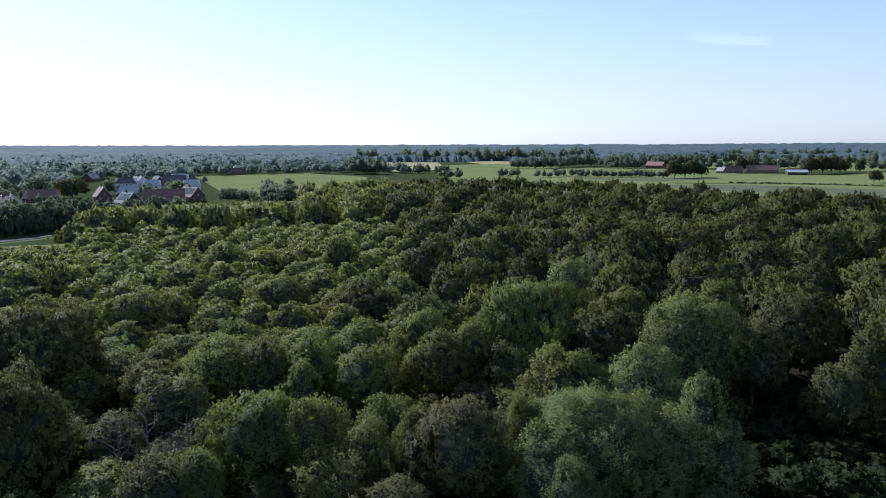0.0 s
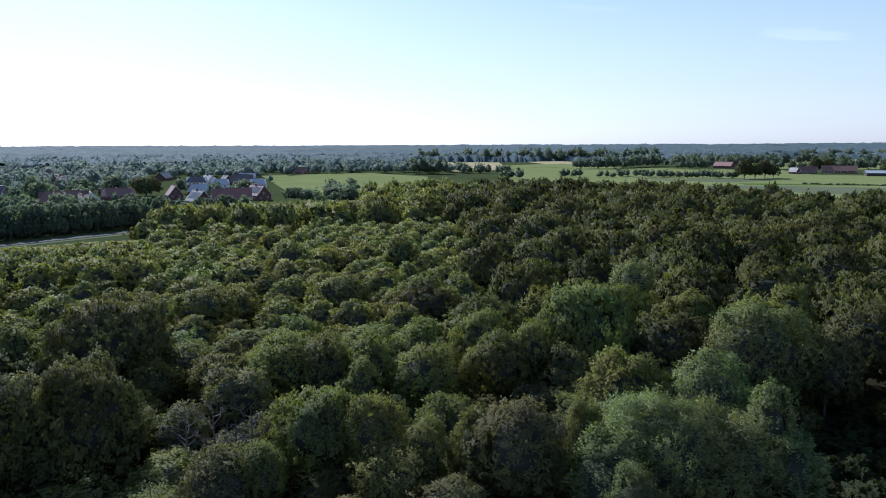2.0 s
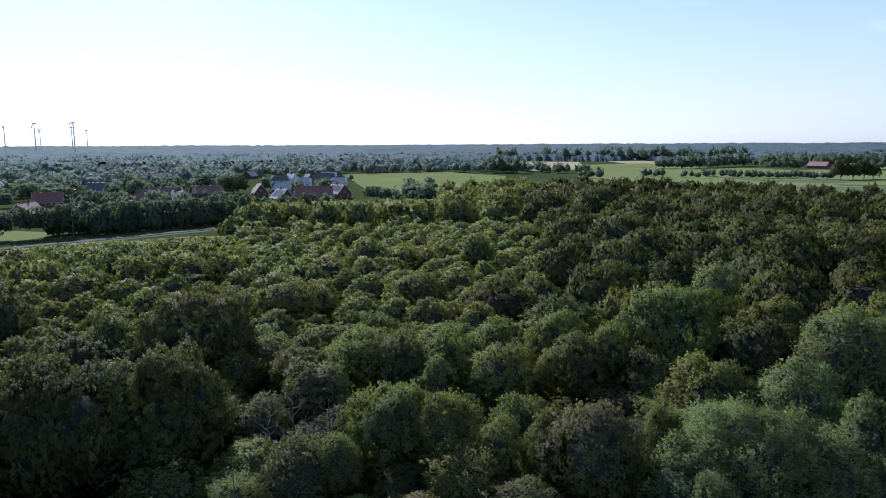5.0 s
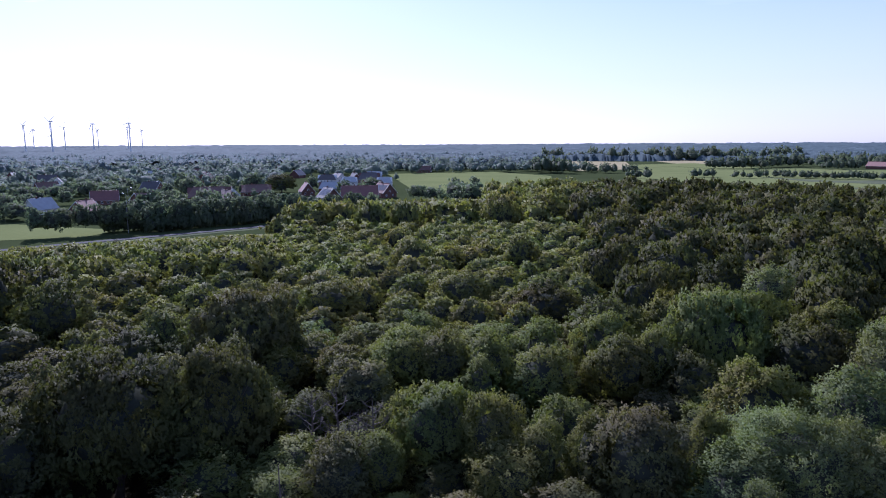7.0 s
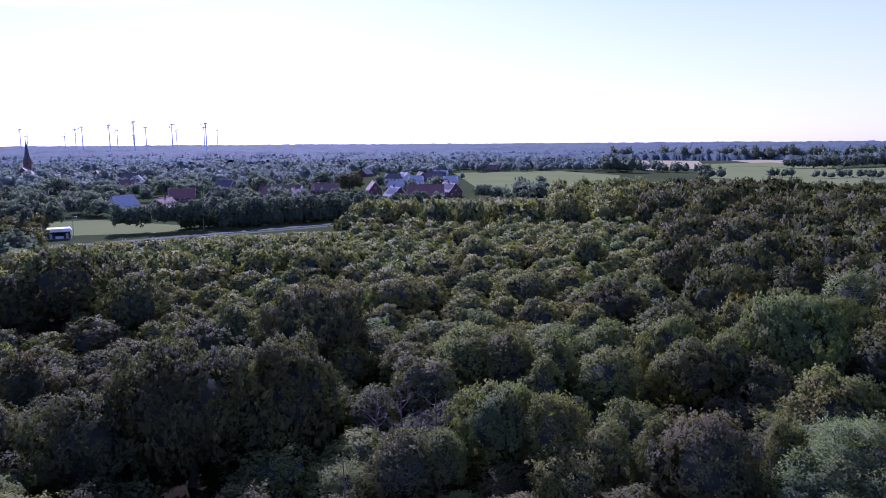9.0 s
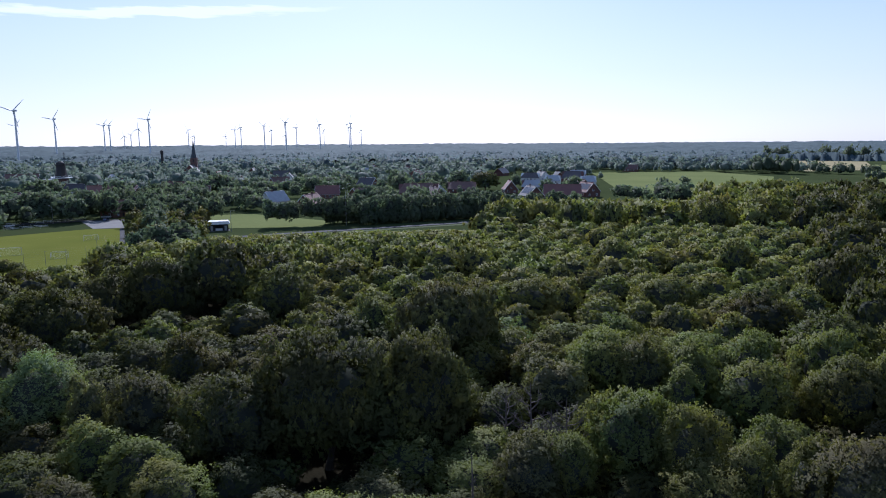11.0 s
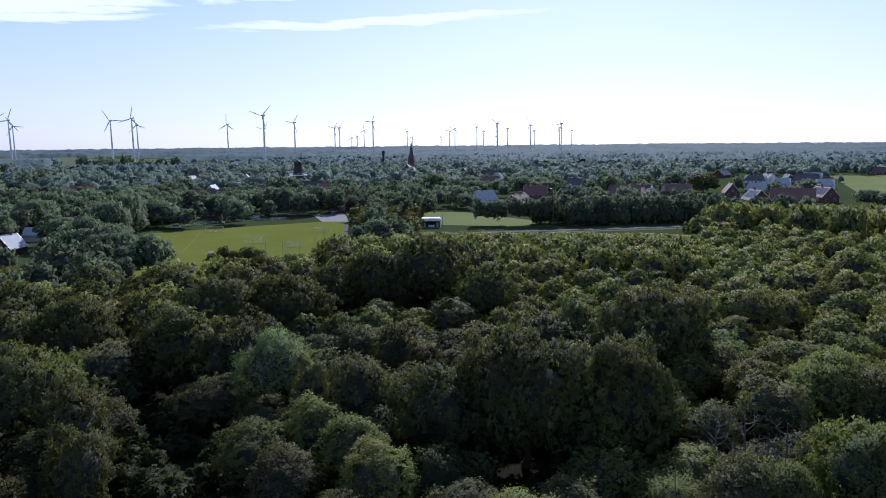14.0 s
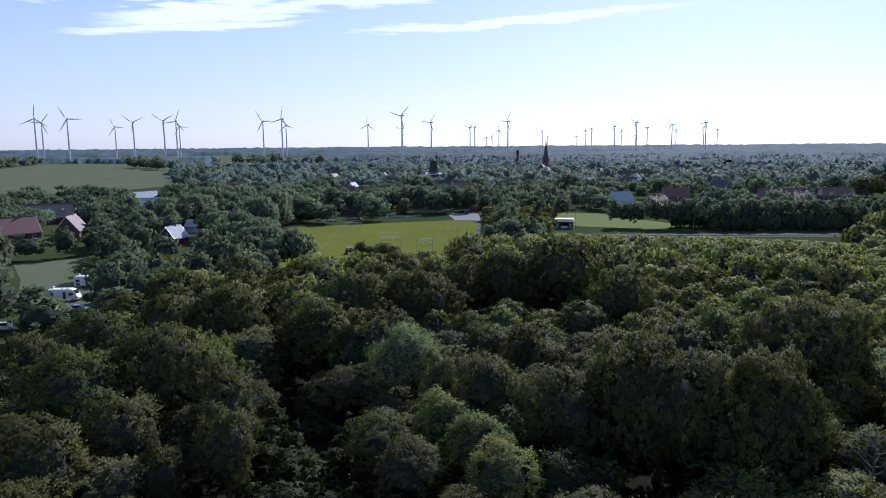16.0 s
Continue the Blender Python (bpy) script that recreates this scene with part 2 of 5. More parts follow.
def prism_bm(outline, z0, z1):
    """An upright solid over an outline on the ground."""
    bm = bmesh.new()
    low, high = ([bm.verts.new((x, y, z)) for x, y in outline] for z in (z0, z1))
    bm.faces.new(high)
    bm.faces.new(low[::-1])
    for i in range(len(low)):
        j = (i + 1) % len(low)
        bm.faces.new((low[i], low[j], high[j], high[i]))
    bmesh.ops.recalc_face_normals(bm, faces=bm.faces[:])
    return bm


def section_bm(profile, y0, y1):
    """A solid with an outline in x and z, drawn out along y."""
    bm = prism_bm(profile, y0, y1)
    for v in bm.verts:
        v.co = Vector((v.co.x, v.co.z, v.co.y))
    bmesh.ops.recalc_face_normals(bm, faces=bm.faces[:])
    return bm


def tube_bm(points, radii, sides=8):
    """A tapered limb through points."""
    bm = bmesh.new()
    rings = []
    for i, (p, r) in enumerate(zip(points, radii)):
        p = Vector(p)
        a, b = Vector(points[max(i - 1, 0)]), Vector(points[min(i + 1, len(points) - 1)])
        turn = (b - a).to_track_quat("Z", "Y").to_matrix()
        rings.append([bm.verts.new(p + turn @ Vector((r * math.cos(2 * math.pi * k / sides), r * math.sin(2 * math.pi * k / sides), 0))) for k in range(sides)])
    for low, high in zip(rings, rings[1:]):
        for k in range(sides):
            bm.faces.new((low[k], low[(k + 1) % sides], high[(k + 1) % sides], high[k]))
    bm.faces.new(rings[0][::-1])
    bm.faces.new(rings[-1])
    return bm


def join_bm(parts):
    """Several bmeshes in one."""
    whole = bmesh.new()
    for bm in parts:
        me = bpy.data.meshes.new("piece")
        bm.to_mesh(me)
        bm.free()
        whole.from_mesh(me)
        bpy.data.meshes.remove(me)
    return whole


# ---------------------------------------------------------------- trees
def cube_sphere(n):
    """A round body of quads, n to an edge of the cube."""
    co, quads = [], []
    for axis in range(3):
        for sign in (-1, 1):
            start = len(co)
            for i in range(n + 1):
                for j in range(n + 1):
                    p = [0, 0, 0]
                    p[axis], p[(axis + 1) % 3], p[(axis + 2) % 3] = sign, 2 * i / n - 1, (2 * j / n - 1) * sign
                    co.append(Vector(p).normalized())
            for i in range(n):
                for j in range(n):
                    a = start + i * (n + 1) + j
                    quads.append((a, a + n + 1, a + n + 2, a + 1))
    return np.array(co), np.array(quads)


def crown_arrays(rng, leaves, size, lobes=24, radius=5.0, low=3.5, top=14.0, weeping=0.0, core=4, upright=0.0, heart=0.60, lift=0.15):
    """A crown in metres: sprays of leaves, three corners each, over lobes round a heart. Returns corners, heart faces, leaf faces, normals."""
    mid, half = (low + top) / 2, (top - low) / 2
    squash = np.array([radius, radius, half])
    # lobes spread evenly over the dome, in a unit sphere
    k = np.arange(lobes) + 0.5
    z = 1 - 1.7 * k / lobes
    turn = k * 2.39996 + rng.uniform(0, 6.28)
    way = np.stack((np.sqrt(1 - z * z) * np.cos(turn), np.sqrt(1 - z * z) * np.sin(turn), z), axis=1) + rng.normal(0, 0.2, (lobes, 3))
    way /= np.linalg.norm(way, axis=1)[:, None]
    lr = rng.uniform(0.6, 1.35, lobes) * 1.9 / math.sqrt(lobes)
    reach = (1 - lr * rng.uniform(0.6, 1.5, lobes)) * rng.uniform(0.86, 1.04, lobes)
    centre = way * reach[:, None]
    # tufts sit on the outside of the lobes, leaves round the tufts
    tufts = max(12, leaves // (15 if leaves > 6500 else 6))  # leaves of close trees bunch up
    u = rng.normal(size=(tufts, 3))
    u /= np.linalg.norm(u, axis=1)[:, None]
    u[:, 2] = np.where(u[:, 2] < -0.78, -u[:, 2], u[:, 2])
    dot = u @ centre.T
    room_left = lr ** 2 - (reach ** 2 - dot ** 2)
    out_to = np.where(room_left > 0, dot + np.sqrt(np.maximum(room_left, 0)), 0.0)
    best = out_to.argmax(axis=1)
    far_out = np.maximum(out_to.max(axis=1), 0.74)
    d = u * far_out[:, None] - centre[best]
    d /= np.linalg.norm(d, axis=1)[:, None]
    # shoulders: a few boughs reach further out than the rest
    boughs = rng.normal(size=(9, 3)) + (0, 0, 0.35)
    boughs /= np.linalg.norm(boughs, axis=1)[:, None]
    swell = rng.uniform(0.08, 0.34, 9) * np.exp((u @ boughs.T - 1) / rng.uniform(0.08, 0.22, 9))
    far_out = far_out * (0.80 + swell.max(axis=1))
    spot = u * (far_out * np.where(rng.random(tufts) < 0.1, rng.uniform(1.03, 1.15, tufts), rng.uniform(0.88, 1.05, tufts)))[:, None] * squash + (0, 0, mid)
    tuft = rng.integers(0, tufts, leaves)
    d = d[tuft]
    room = max(size * 0.8, 0.22)
    pos = spot[tuft] + rng.normal(0, room, (leaves, 3)) * (0.8, 0.8, 0.9 + upright) + d * room * 0.3
    pos[:, 2] -= weeping * np.abs(rng.normal(0, 1, leaves)) * 0.6
    # let the crown fill its height and width
    pos[:, 2] = low + (pos[:, 2] - low) * (top - low) / (np.quantile(pos[:, 2], 0.998) - low)
    pos[:, :2] *= radius / np.quantile(np.hypot(pos[:, 0], pos[:, 1]), 0.97)
    n = d + rng.normal(0, 0.8, (leaves, 3)) * (1, 1, 0.6)
    n /= np.linalg.norm(n, axis=1)[:, None]
    out = (pos - (0, 0, mid - 0.3 * half)) / squash
    out /= np.linalg.norm(out, axis=1)[:, None]
    n *= np.where((n * (out + d)).sum(axis=1) < 0, -1.0, 1.0)[:, None]
    u = np.cross(n, rng.normal(size=(leaves, 3)))
    u *= np.where(u[:, 2] < 0, -1.0, 1.0)[:, None]
    u[:, 2] += 0.5  # sprays point upwards
    u /= np.linalg.norm(u, axis=1)[:, None]
    if weeping:
        u[:, 2] -= 0.5 + weeping
        u /= np.linalg.norm(u, axis=1)[:, None]
    v = np.cross(n, u)
    s = size * rng.uniform(0.6, 1.5, leaves)[:, None]
    wide = rng.uniform(0.55, 0.95, leaves)[:, None] * (1 - 0.35 * min(1, weeping))
    co = np.stack((pos - u * s, pos + u * s * 0.6 - v * s * wide, pos + u * s + v * s * wide), axis=1).reshape(-1, 3)
    shade = 0.62 * out + 0.48 * d + 0.28 * n + (0, 0, lift)
    shade = np.repeat(shade / np.linalg.norm(shade, axis=1)[:, None], 3, axis=0)
    tris = np.arange(leaves * 3).reshape(-1, 3)
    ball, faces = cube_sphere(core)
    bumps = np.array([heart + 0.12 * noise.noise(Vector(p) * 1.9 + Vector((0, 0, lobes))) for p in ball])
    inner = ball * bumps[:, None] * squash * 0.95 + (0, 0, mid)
    return np.concatenate((inner, co)), faces, tris + len(inner), np.concatenate((ball + (0, 0, lift), shade))


def trunk_bm(rng, radius, height, crown_low, spread):
    """A tapered trunk that forks into limbs."""
    lean = rng.uniform(-0.3, 0.3, 2)
    fork = Vector((lean[0], lean[1], crown_low + 1.0))
    limbs = [tube_bm([(0, 0, -0.3), (0, 0, 0.4), fork * 0.55, fork, (lean[0] * 2, lean[1] * 2, height * 0.8)],
                     [radius * 1.5, radius * 1.1, radius * 0.9, radius * 0.75, radius * 0.15], 8)]
    for k in range(5):
        a = k * 2 * math.pi / 5 + rng.uniform(-0.4, 0.4)
        tip = Vector((math.cos(a) * spread * 0.6, math.sin(a) * spread * 0.6, height * rng.uniform(0.6, 0.78)))
        limbs.append(tube_bm([fork * 0.9, fork.lerp(tip, 0.5) + Vector((0, 0, 0.5)), tip], [radius * 0.5, radius * 0.3, radius * 0.08], 6))
    return join_bm(limbs)


REF_R, WIDE_R, REF_H = 5.0, 8.5, 14.0  # the last four of ten models have wide crowns
LABELS = {
    "oak": "broad oak tree with dense dark green crown in forest",
    "maple": "young maple tree with mid green crown in dense wood",
    "willow": "willow tree with pale silvery green crown in forest",
    "ash": "ash tree with bright yellow green crown in forest",
    "grey": "tree with dull grey green leaves among forest trees",
    "shrub": "low dark green shrub beside the road",
}
SHAPES = {
    "oak": dict(lobes=32, low=0.9),
    "maple": dict(lobes=22, low=2.5, upright=0.3),
    "willow": dict(lobes=26, low=2.0, weeping=0.55),
    "ash": dict(lobes=24, low=2.5, weeping=0.15),
    "grey": dict(lobes=26, low=2.5),
    "shrub": dict(lobes=14, low=0.1, upright=0.3),
}
tree_stock = {}


CLASSES = (3.9, 5.6, 9.0)  # crown radii for which trees are modelled


def plant(kind, detail, variant, x, y, top, radius, turn, group="forest trees", label=""):
    """A tree of trunk and crown; the first of its kind, detail, variant and size is modelled, later ones copy it."""
    size_class = min(range(3), key=lambda k: abs(CLASSES[k] - radius))
    model_r = CLASSES[size_class]
    key = (kind, detail, variant, size_class)
    model_h = 5.0 if kind == "shrub" else REF_H
    m = pose(x, y, 0, 0, 0, turn) @ Matrix.Diagonal((radius / model_r, radius / model_r, top / model_h, 1))
    if key not in tree_stock:
        rng = np.random.default_rng((len(kind) * 7 + ord(kind[0])) * 100 + detail * 10 + variant * 3 + size_class * 31)
        leaves, size = {0: (21000, 0.118), 1: (12500, 0.152), 2: (8500, 0.18), 3: (1500, 0.42)}[detail]
        leaves = int(leaves * (model_r / 5.0) ** 1.9)
        shape = dict(SHAPES[kind])
        shape["lobes"] = int(shape["lobes"] * (1.6, 2.2, 3.4)[size_class])
        co, quads, tris, normals = crown_arrays(rng, leaves, size, radius=model_r, top=model_h, **shape)
        what = "shrub" if kind == "shrub" else "tree"
        first = thing(what, m, label or LABELS[kind], what, group)
        part("trunk", trunk_bm(rng, 0.05 * model_r, model_h, SHAPES[kind]["low"], model_r), BARK, first)
        child(new("crown", face_mesh("crown", co, quads, LEAVES[kind], tris, normals, CORE_SHADE)), first)
        tree_stock[key] = first
        return first
    ob = copy_thing(tree_stock[key], m)
    ob.matrix_basis = m
    return tagged(ob, label or LABELS[kind], "shrub" if kind == "shrub" else "tree", group)


def scatter_mesh(name, mat, spots, models, inner=None):
    """Many far trees in one mesh. spots: x, y, top, radius, turn, model."""
    cos, quads, tris, normals, count = [], [], [], [], 0
    for x, y, top, radius, turn, k in spots:
        co, q, t, n = models[k]
        c, s = math.cos(turn), math.sin(turn)
        own = WIDE_R if k >= 6 else REF_R
        p = co * (radius / own, radius / own, top / REF_H)
        cos.append(np.stack((p[:, 0] * c - p[:, 1] * s + x, p[:, 0] * s + p[:, 1] * c + y, p[:, 2]), axis=1))
        normals.append(np.stack((n[:, 0] * c - n[:, 1] * s, n[:, 0] * s + n[:, 1] * c, n[:, 2]), axis=1))
        quads.append(q + count)
        tris.append(t + count)
        count += len(p)
    return new(name, face_mesh(name, np.concatenate(cos), np.concatenate(quads), mat, np.concatenate(tris), np.concatenate(normals), inner))


def inside(poly, x, y):
    hit = False
    for (x0, y0), (x1, y1) in zip(poly, poly[1:] + poly[:1]):
        if (y0 > y) != (y1 > y) and x < (x1 - x0) * (y - y0) / (y1 - y0) + x0:
            hit = not hit
    return hit


# ---------------------------------------------------------------- ground and fields
def disc(name, radius, mat):
    rings = [0, 30, 60, 120, 250, 500, 1000, 2000, 3500, radius]
    bm = bmesh.new()
    loops = []
    for r in rings[1:]:
        loops.append([bm.verts.new((r * math.cos(a * math.pi / 48), r * math.sin(a * math.pi / 48), 0)) for a in range(96)])
    bm.faces.new(loops[0])
    for low, high in zip(loops, loops[1:]):
        for k in range(96):
            bm.faces.new((low[k], high[k], high[(k + 1) % 96], low[(k + 1) % 96]))
    me = bpy.data.meshes.new(name)
    bm.to_mesh(me)
    bm.free()
    me.materials.append(mat)
    return new(name, me)


tagged(disc("ground", 4980.0, SOIL), "flat dark grassy soil reaching the horizon", "ground", kind="structure")


def patch(name, outline, z, mat, label, category):
    """A field or paved area: a low slab over an outline."""
    bm = prism_bm(outline, -0.2, z)
    me = bpy.data.meshes.new(name)
    bm.to_mesh(me)
    bm.free()
    me.materials.append(mat)
    return tagged(new(name, me), label, category, kind="structure")


PITCH = [(-302, 103), (-296, 137), (-286, 176), (-276, 185), (-221, 150), (-178, 128), (-160, 84), (-215, 60), (-266, 84)]
NORTH_MEADOW = [(-268, 760), (-164, 520), (-120, 500), (-60, 560), (-80, 740), (-162, 834)]
EAST_MEADOW = [(-5, 430), (-5, 950), (0, 975), (62, 1020), (100, 957), (200, 985), (290, 925), (345, 920), (330, 790), (415, 745), (520, 820), (720, 840), (720, 400), (300, 320)]
EAST_STRIP = [(150, 590), (222, 590), (286, 566), (327, 522), (430, 430), (400, 390), (300, 440), (200, 520)]
DITCH = [(200, 624), (246, 616), (300, 614), (334, 588), (362, 566), (450, 500), (445, 490), (352, 552), (332, 572), (299, 596), (246, 598), (200, 606)]
TRACK_STRIP = [(122, 742), (171, 690), (253, 704), (250, 672), (197, 640), (150, 668)]
FAR_STRIP = [(2, 978), (2, 1100), (95, 1190), (165, 995), (104, 962), (62, 1024)]
TAN_STRIP = [(70, 1154), (113, 1122), (170, 1200), (154, 1278), (88, 1361), (40, 1300)]
ROSE_STRIP = [(-128, 985), (-60, 868), (-7, 924), (-2, 1100), (-9, 1257), (-155, 1306)]
FARM_FIELD = [(360, 960), (330, 1200), (620, 1260), (800, 980), (640, 860), (500, 860)]
TAN_FAR = [(455, 1270), (620, 1335), (720, 1250), (730, 1380), (640, 1470), (440, 1390)]
PALE_FAR = [(600, 1560), (690, 1530), (800, 1560), (760, 1760), (600, 1760)]
KIOSK_MEADOW = [(-236, 206), (-286, 238), (-272, 256), (-206, 248), (-205, 226)]
WEST_FIELD = [(-1100, 195), (-700, 122), (-640, 60), (-660, -40), (-1380, -140), (-1900, -60), (-1870, 150), (-1570, 280)]
WEST_STRIP = [(-2000, 250), (-2100, 620), (-3100, 820), (-3300, 100), (-2050, 0)]
WEST_PALE = [(-2400, 600), (-2250, 820), (-1100, 390), (-1050, 330), (-1400, 290)]
CAMP = [(-258, -4), (-258, 17), (-222, 20), (-196, 18), (-176, 13), (-172, 0), (-188, -3), (-225, -2)]
FIELDS = [
    ("sports_pitch", PITCH, 0.06, TURF, "mown green sports pitch with thin white lines", "sports pitch"),
    ("meadow_north", NORTH_MEADOW, 0.10, MEADOW, "pale green mown meadow behind the forest", "meadow"),
    ("meadow_east", EAST_MEADOW, 0.10, MEADOW, "bright green meadow with trees round it", "meadow"),
    ("stubble_strip", EAST_STRIP, 0.16, FALLOW, "pale dry grass strip along the forest edge", "field"),
    ("ditch_strip", DITCH, 0.20, CROP, "dark tall grass along a field ditch", "field"),
    ("track_strip", TRACK_STRIP, 0.16, FALLOW, "pale dry grass beside the hedge trees", "field"),
    ("rose_stubble", ROSE_STRIP, 0.12, STUBBLE, "reddish tan stubble field behind hedge trees", "field"),
    ("pale_stubble", PALE_FAR, 0.14, STUBBLE, "distant pale stubble strip", "field"),
    ("far_meadow", FAR_STRIP, 0.14, MEADOW, "green meadow strip between far hedges", "meadow"),
    ("stubble_field", TAN_STRIP, 0.12, STUBBLE, "tan stubble field below a far wood", "field"),
    ("farm_field", FARM_FIELD, 0.12, MEADOW, "green field behind the farm", "field"),
    ("far_stubble", TAN_FAR, 0.14, STUBBLE, "distant tan stubble field", "field"),
    ("kiosk_meadow", KIOSK_MEADOW, 0.08, MEADOW, "sunlit grass behind the roadside trees", "meadow"),
    ("west_field", WEST_FIELD, 0.14, FALLOW, "wide grey green crop field beyond the village", "field"),
    ("west_strip", WEST_STRIP, 0.14, FALLOW, "distant pale field strips", "field"),
    ("west_pale_field", WEST_PALE, 0.16, FALLOW, "distant pale green field", "field"),
    # the lawn takes a duller grass than the meadows, for its shade
    ("camp_lawn", CAMP, 0.06, FALLOW, "shaded lawn of a small camping ground", "lawn"),
]
for field in FIELDS:
    patch(*field)
FIELD_POLYS = [f[1] for f in FIELDS]


def ribbon(name, points, width, z, mat, label, category):
    """A road of even width along points."""
    left, right = [], []
    for i, p in enumerate(points):
        a, b = Vector(points[max(i - 1, 0)]), Vector(points[min(i + 1, len(points) - 1)])
        n = (b - a).normalized()
        n = Vector((-n.y, n.x))
        left.append(tuple(Vector(p) + n * width / 2))
        right.append(tuple(Vector(p) - n * width / 2))
    return patch(name, left + right[::-1], z, mat, label, category)


ROAD = [(-222, 168), (-198, 206), (-178, 236), (-158, 266), (-140, 300), (-128, 345)]
ribbon("road", ROAD, 5.0, 0.12, ASPHALT, "grey asphalt road along the forest edge", "road")
ribbon("road_verge", [(x + 5, y - 3) for x, y in ROAD], 4.0, 0.07, FALLOW, "dry yellowish grass verge beside the road", "verge")
ribbon("pitch_path", [(-282, 190), (-250, 168), (-222, 149), (-205, 140)], 1.8, 0.10, ASPHALT, "grey footpath beside the sports pitch", "path")
patch("paved_yard", [(-318, 193), (-305, 205), (-276, 187), (-285, 178)], 0.11, PAVING, "pale paved yard at the corner of the pitch", "yard")
ribbon("parking_lane", [(-336, 118), (-340, 140), (-332, 165), (-322, 192), (-300, 212)], 7.0, 0.09, ASPHALT, "dark parking lane behind the pitch", "lane")
ribbon("camp_lane", [(-166, 1), (-182, 5), (-194, 8), (-206, 11)], 4.0, 0.10, GRAVEL, "pale gravel lane of the camping ground", "lane")

# ---------------------------------------------------------------- the forest
# how far the forest reaches, by heading: degrees, metres
EDGE = [(-180, 150), (-50, 220), (-33, 320), (-28, 385), (-25, 355), (-18, 395), (-10, 438), (0, 436), (4, 465), (8, 425), (13, 368), (19, 335), (24, 305), (27, 275),
        (30, 250), (40, 240), (50, 228), (58, 195), (63, 178), (72, 172), (80, 165), (84, 150), (86, 108), (92, 104), (120, 120), (180, 150)]


def edge_at(az):
    for (a0, r0), (a1, r1) in zip(EDGE, EDGE[1:]):
        if a0 <= az <= a1:
            return r0 + (r1 - r0) * (az - a0) / (a1 - a0)
    return 150.0


def polar(x, y):
    return math.degrees(math.atan2(-x, y)), math.hypot(x, y)


# well-marked crowns: x, y, top, radius
WILLOWS = [
    (32.8, 90.4, 15.5, 7.9), (21.7, 72.4, 14.5, 5.3), (24.9, 64.8, 14, 2.7), (14.6, 62.2, 13.5, 7.8), (20.8, 61.8, 12, 4.7), (25.9, 62.4, 10.5, 3.2),
    (9.3, 58.0, 12, 4.5), (10.7, 53.2, 11, 2.8), (23.7, 128.9, 15, 4.4), (-79.8, 41.7, 12.5, 5.6),
]
ASHES = [
    (7.5, 62.0, 13, 2.4), (13.4, 75.0, 13.5, 5.3), (17.1, 111.0, 14, 7.6), (29.0, 108.5, 13, 5.3), (-16.8, 80.4, 10.5, 2.6), (-2.6, 61.8, 12, 2.4), (-62.1, 37.1, 10, 3.4), (-55.6, 37.3, 10, 4.0), (-49.1, 35.3, 9.5, 4.0),
]
EAST_OAKS = [
    (37.9, 110.0, 14, 4.9), (17.7, 139.7, 15, 5.6), (51.7, 81.6, 14, 3.7), (46.4, 77.9, 12, 3.9), (40.1, 180.0, 17, 10.5), (57.0, 163.3, 16.5, 10.4),
    (44.5, 161.3, 17, 9.0), (52.9, 145.8, 14, 6.5), (64.4, 140.0, 16, 7.0), (85.9, 158.1, 17, 9.5), (98.5, 159.8, 17, 9.0), (69.6, 128.3, 15, 5.7),
    (22.4, 240.0, 17, 10.5), (44.7, 257.2, 17, 10.5), (65.5, 262.1, 17, 10.5), (81.0, 247.9, 17, 10.5), (99.6, 242.1, 17, 10.5),
    (125.9, 254.1, 17, 10.5), (140.6, 240.6, 17, 10.5), (-12.2, 280.3, 17, 10.5),
]
MIDDLE_OAKS = [
    (3.7, 289.8, 17, 10.4), (-46.8, 259.4, 16, 8.3), (-31.7, 273.1, 16, 9.2), (-26.1, 174.1, 13, 5.1), (-14.1, 123.5, 11.5, 6.5),
    (-51.4, 164.4, 12.5, 5.6), (-58.7, 58.4, 12, 3.6), (-49.3, 56.2, 15.5, 9.1), (-42.8, 64.1, 14.5, 7.8), (-45.9, 60.4, 12, 6.9),
    (-54.9, 48.6, 12.5, 5.7), (-77.0, 59.7, 11, 3.9), (-115.0, 84.3, 14.5, 8.9), (-112.8, 96.5, 16.5, 10.5), (-92.3, 93.3, 14, 6.3),
    (-142.7, 50.6, 12, 9.5), (-119.9, 51.9, 12.5, 8.5), (-111.0, 61.3, 13, 8.1), (-98.9, 37.2, 12.5, 6.8), (-96.2, 46.4, 12, 5.6),
]
WEST_OAKS = [
    (-119.9, 75.8, 12, 7.6), (-114.7, 26.5, 13.5, 7.4), (-117.3, 7.7, 12, 6.0), (-103.4, -0.4, 12.5, 5.1), (-90.4, 3.8, 13, 6.9),
    (-92.6, 14.8, 13.5, 9.2), (-76.9, 17.6, 12.5, 3.9), (-67.8, 15.3, 11.5, 3.2), (-67.3, 9.1, 9, 2.4), (-100.0, 37.4, 13, 6.1),
    (-90.2, 40.9, 12.5, 5.6), (-71.9, -0.7, 12, 4.4), (-77.9, 6.5, 11.5, 4.7),
]
GREYS = [
    (48.5, 95.7, 14.5, 5.8), (40.6, 88.3, 13, 4.0), (1.8, 60.4, 13.5, 4.7), (-24.9, 56.1, 9.5, 3.9), (-31.6, 77.9, 10, 4.6), (-53.3, 88.1, 15, 8.4),
    (-72.0, 42.6, 11, 2.5), (-65.6, 45.5, 12, 4.2),
]
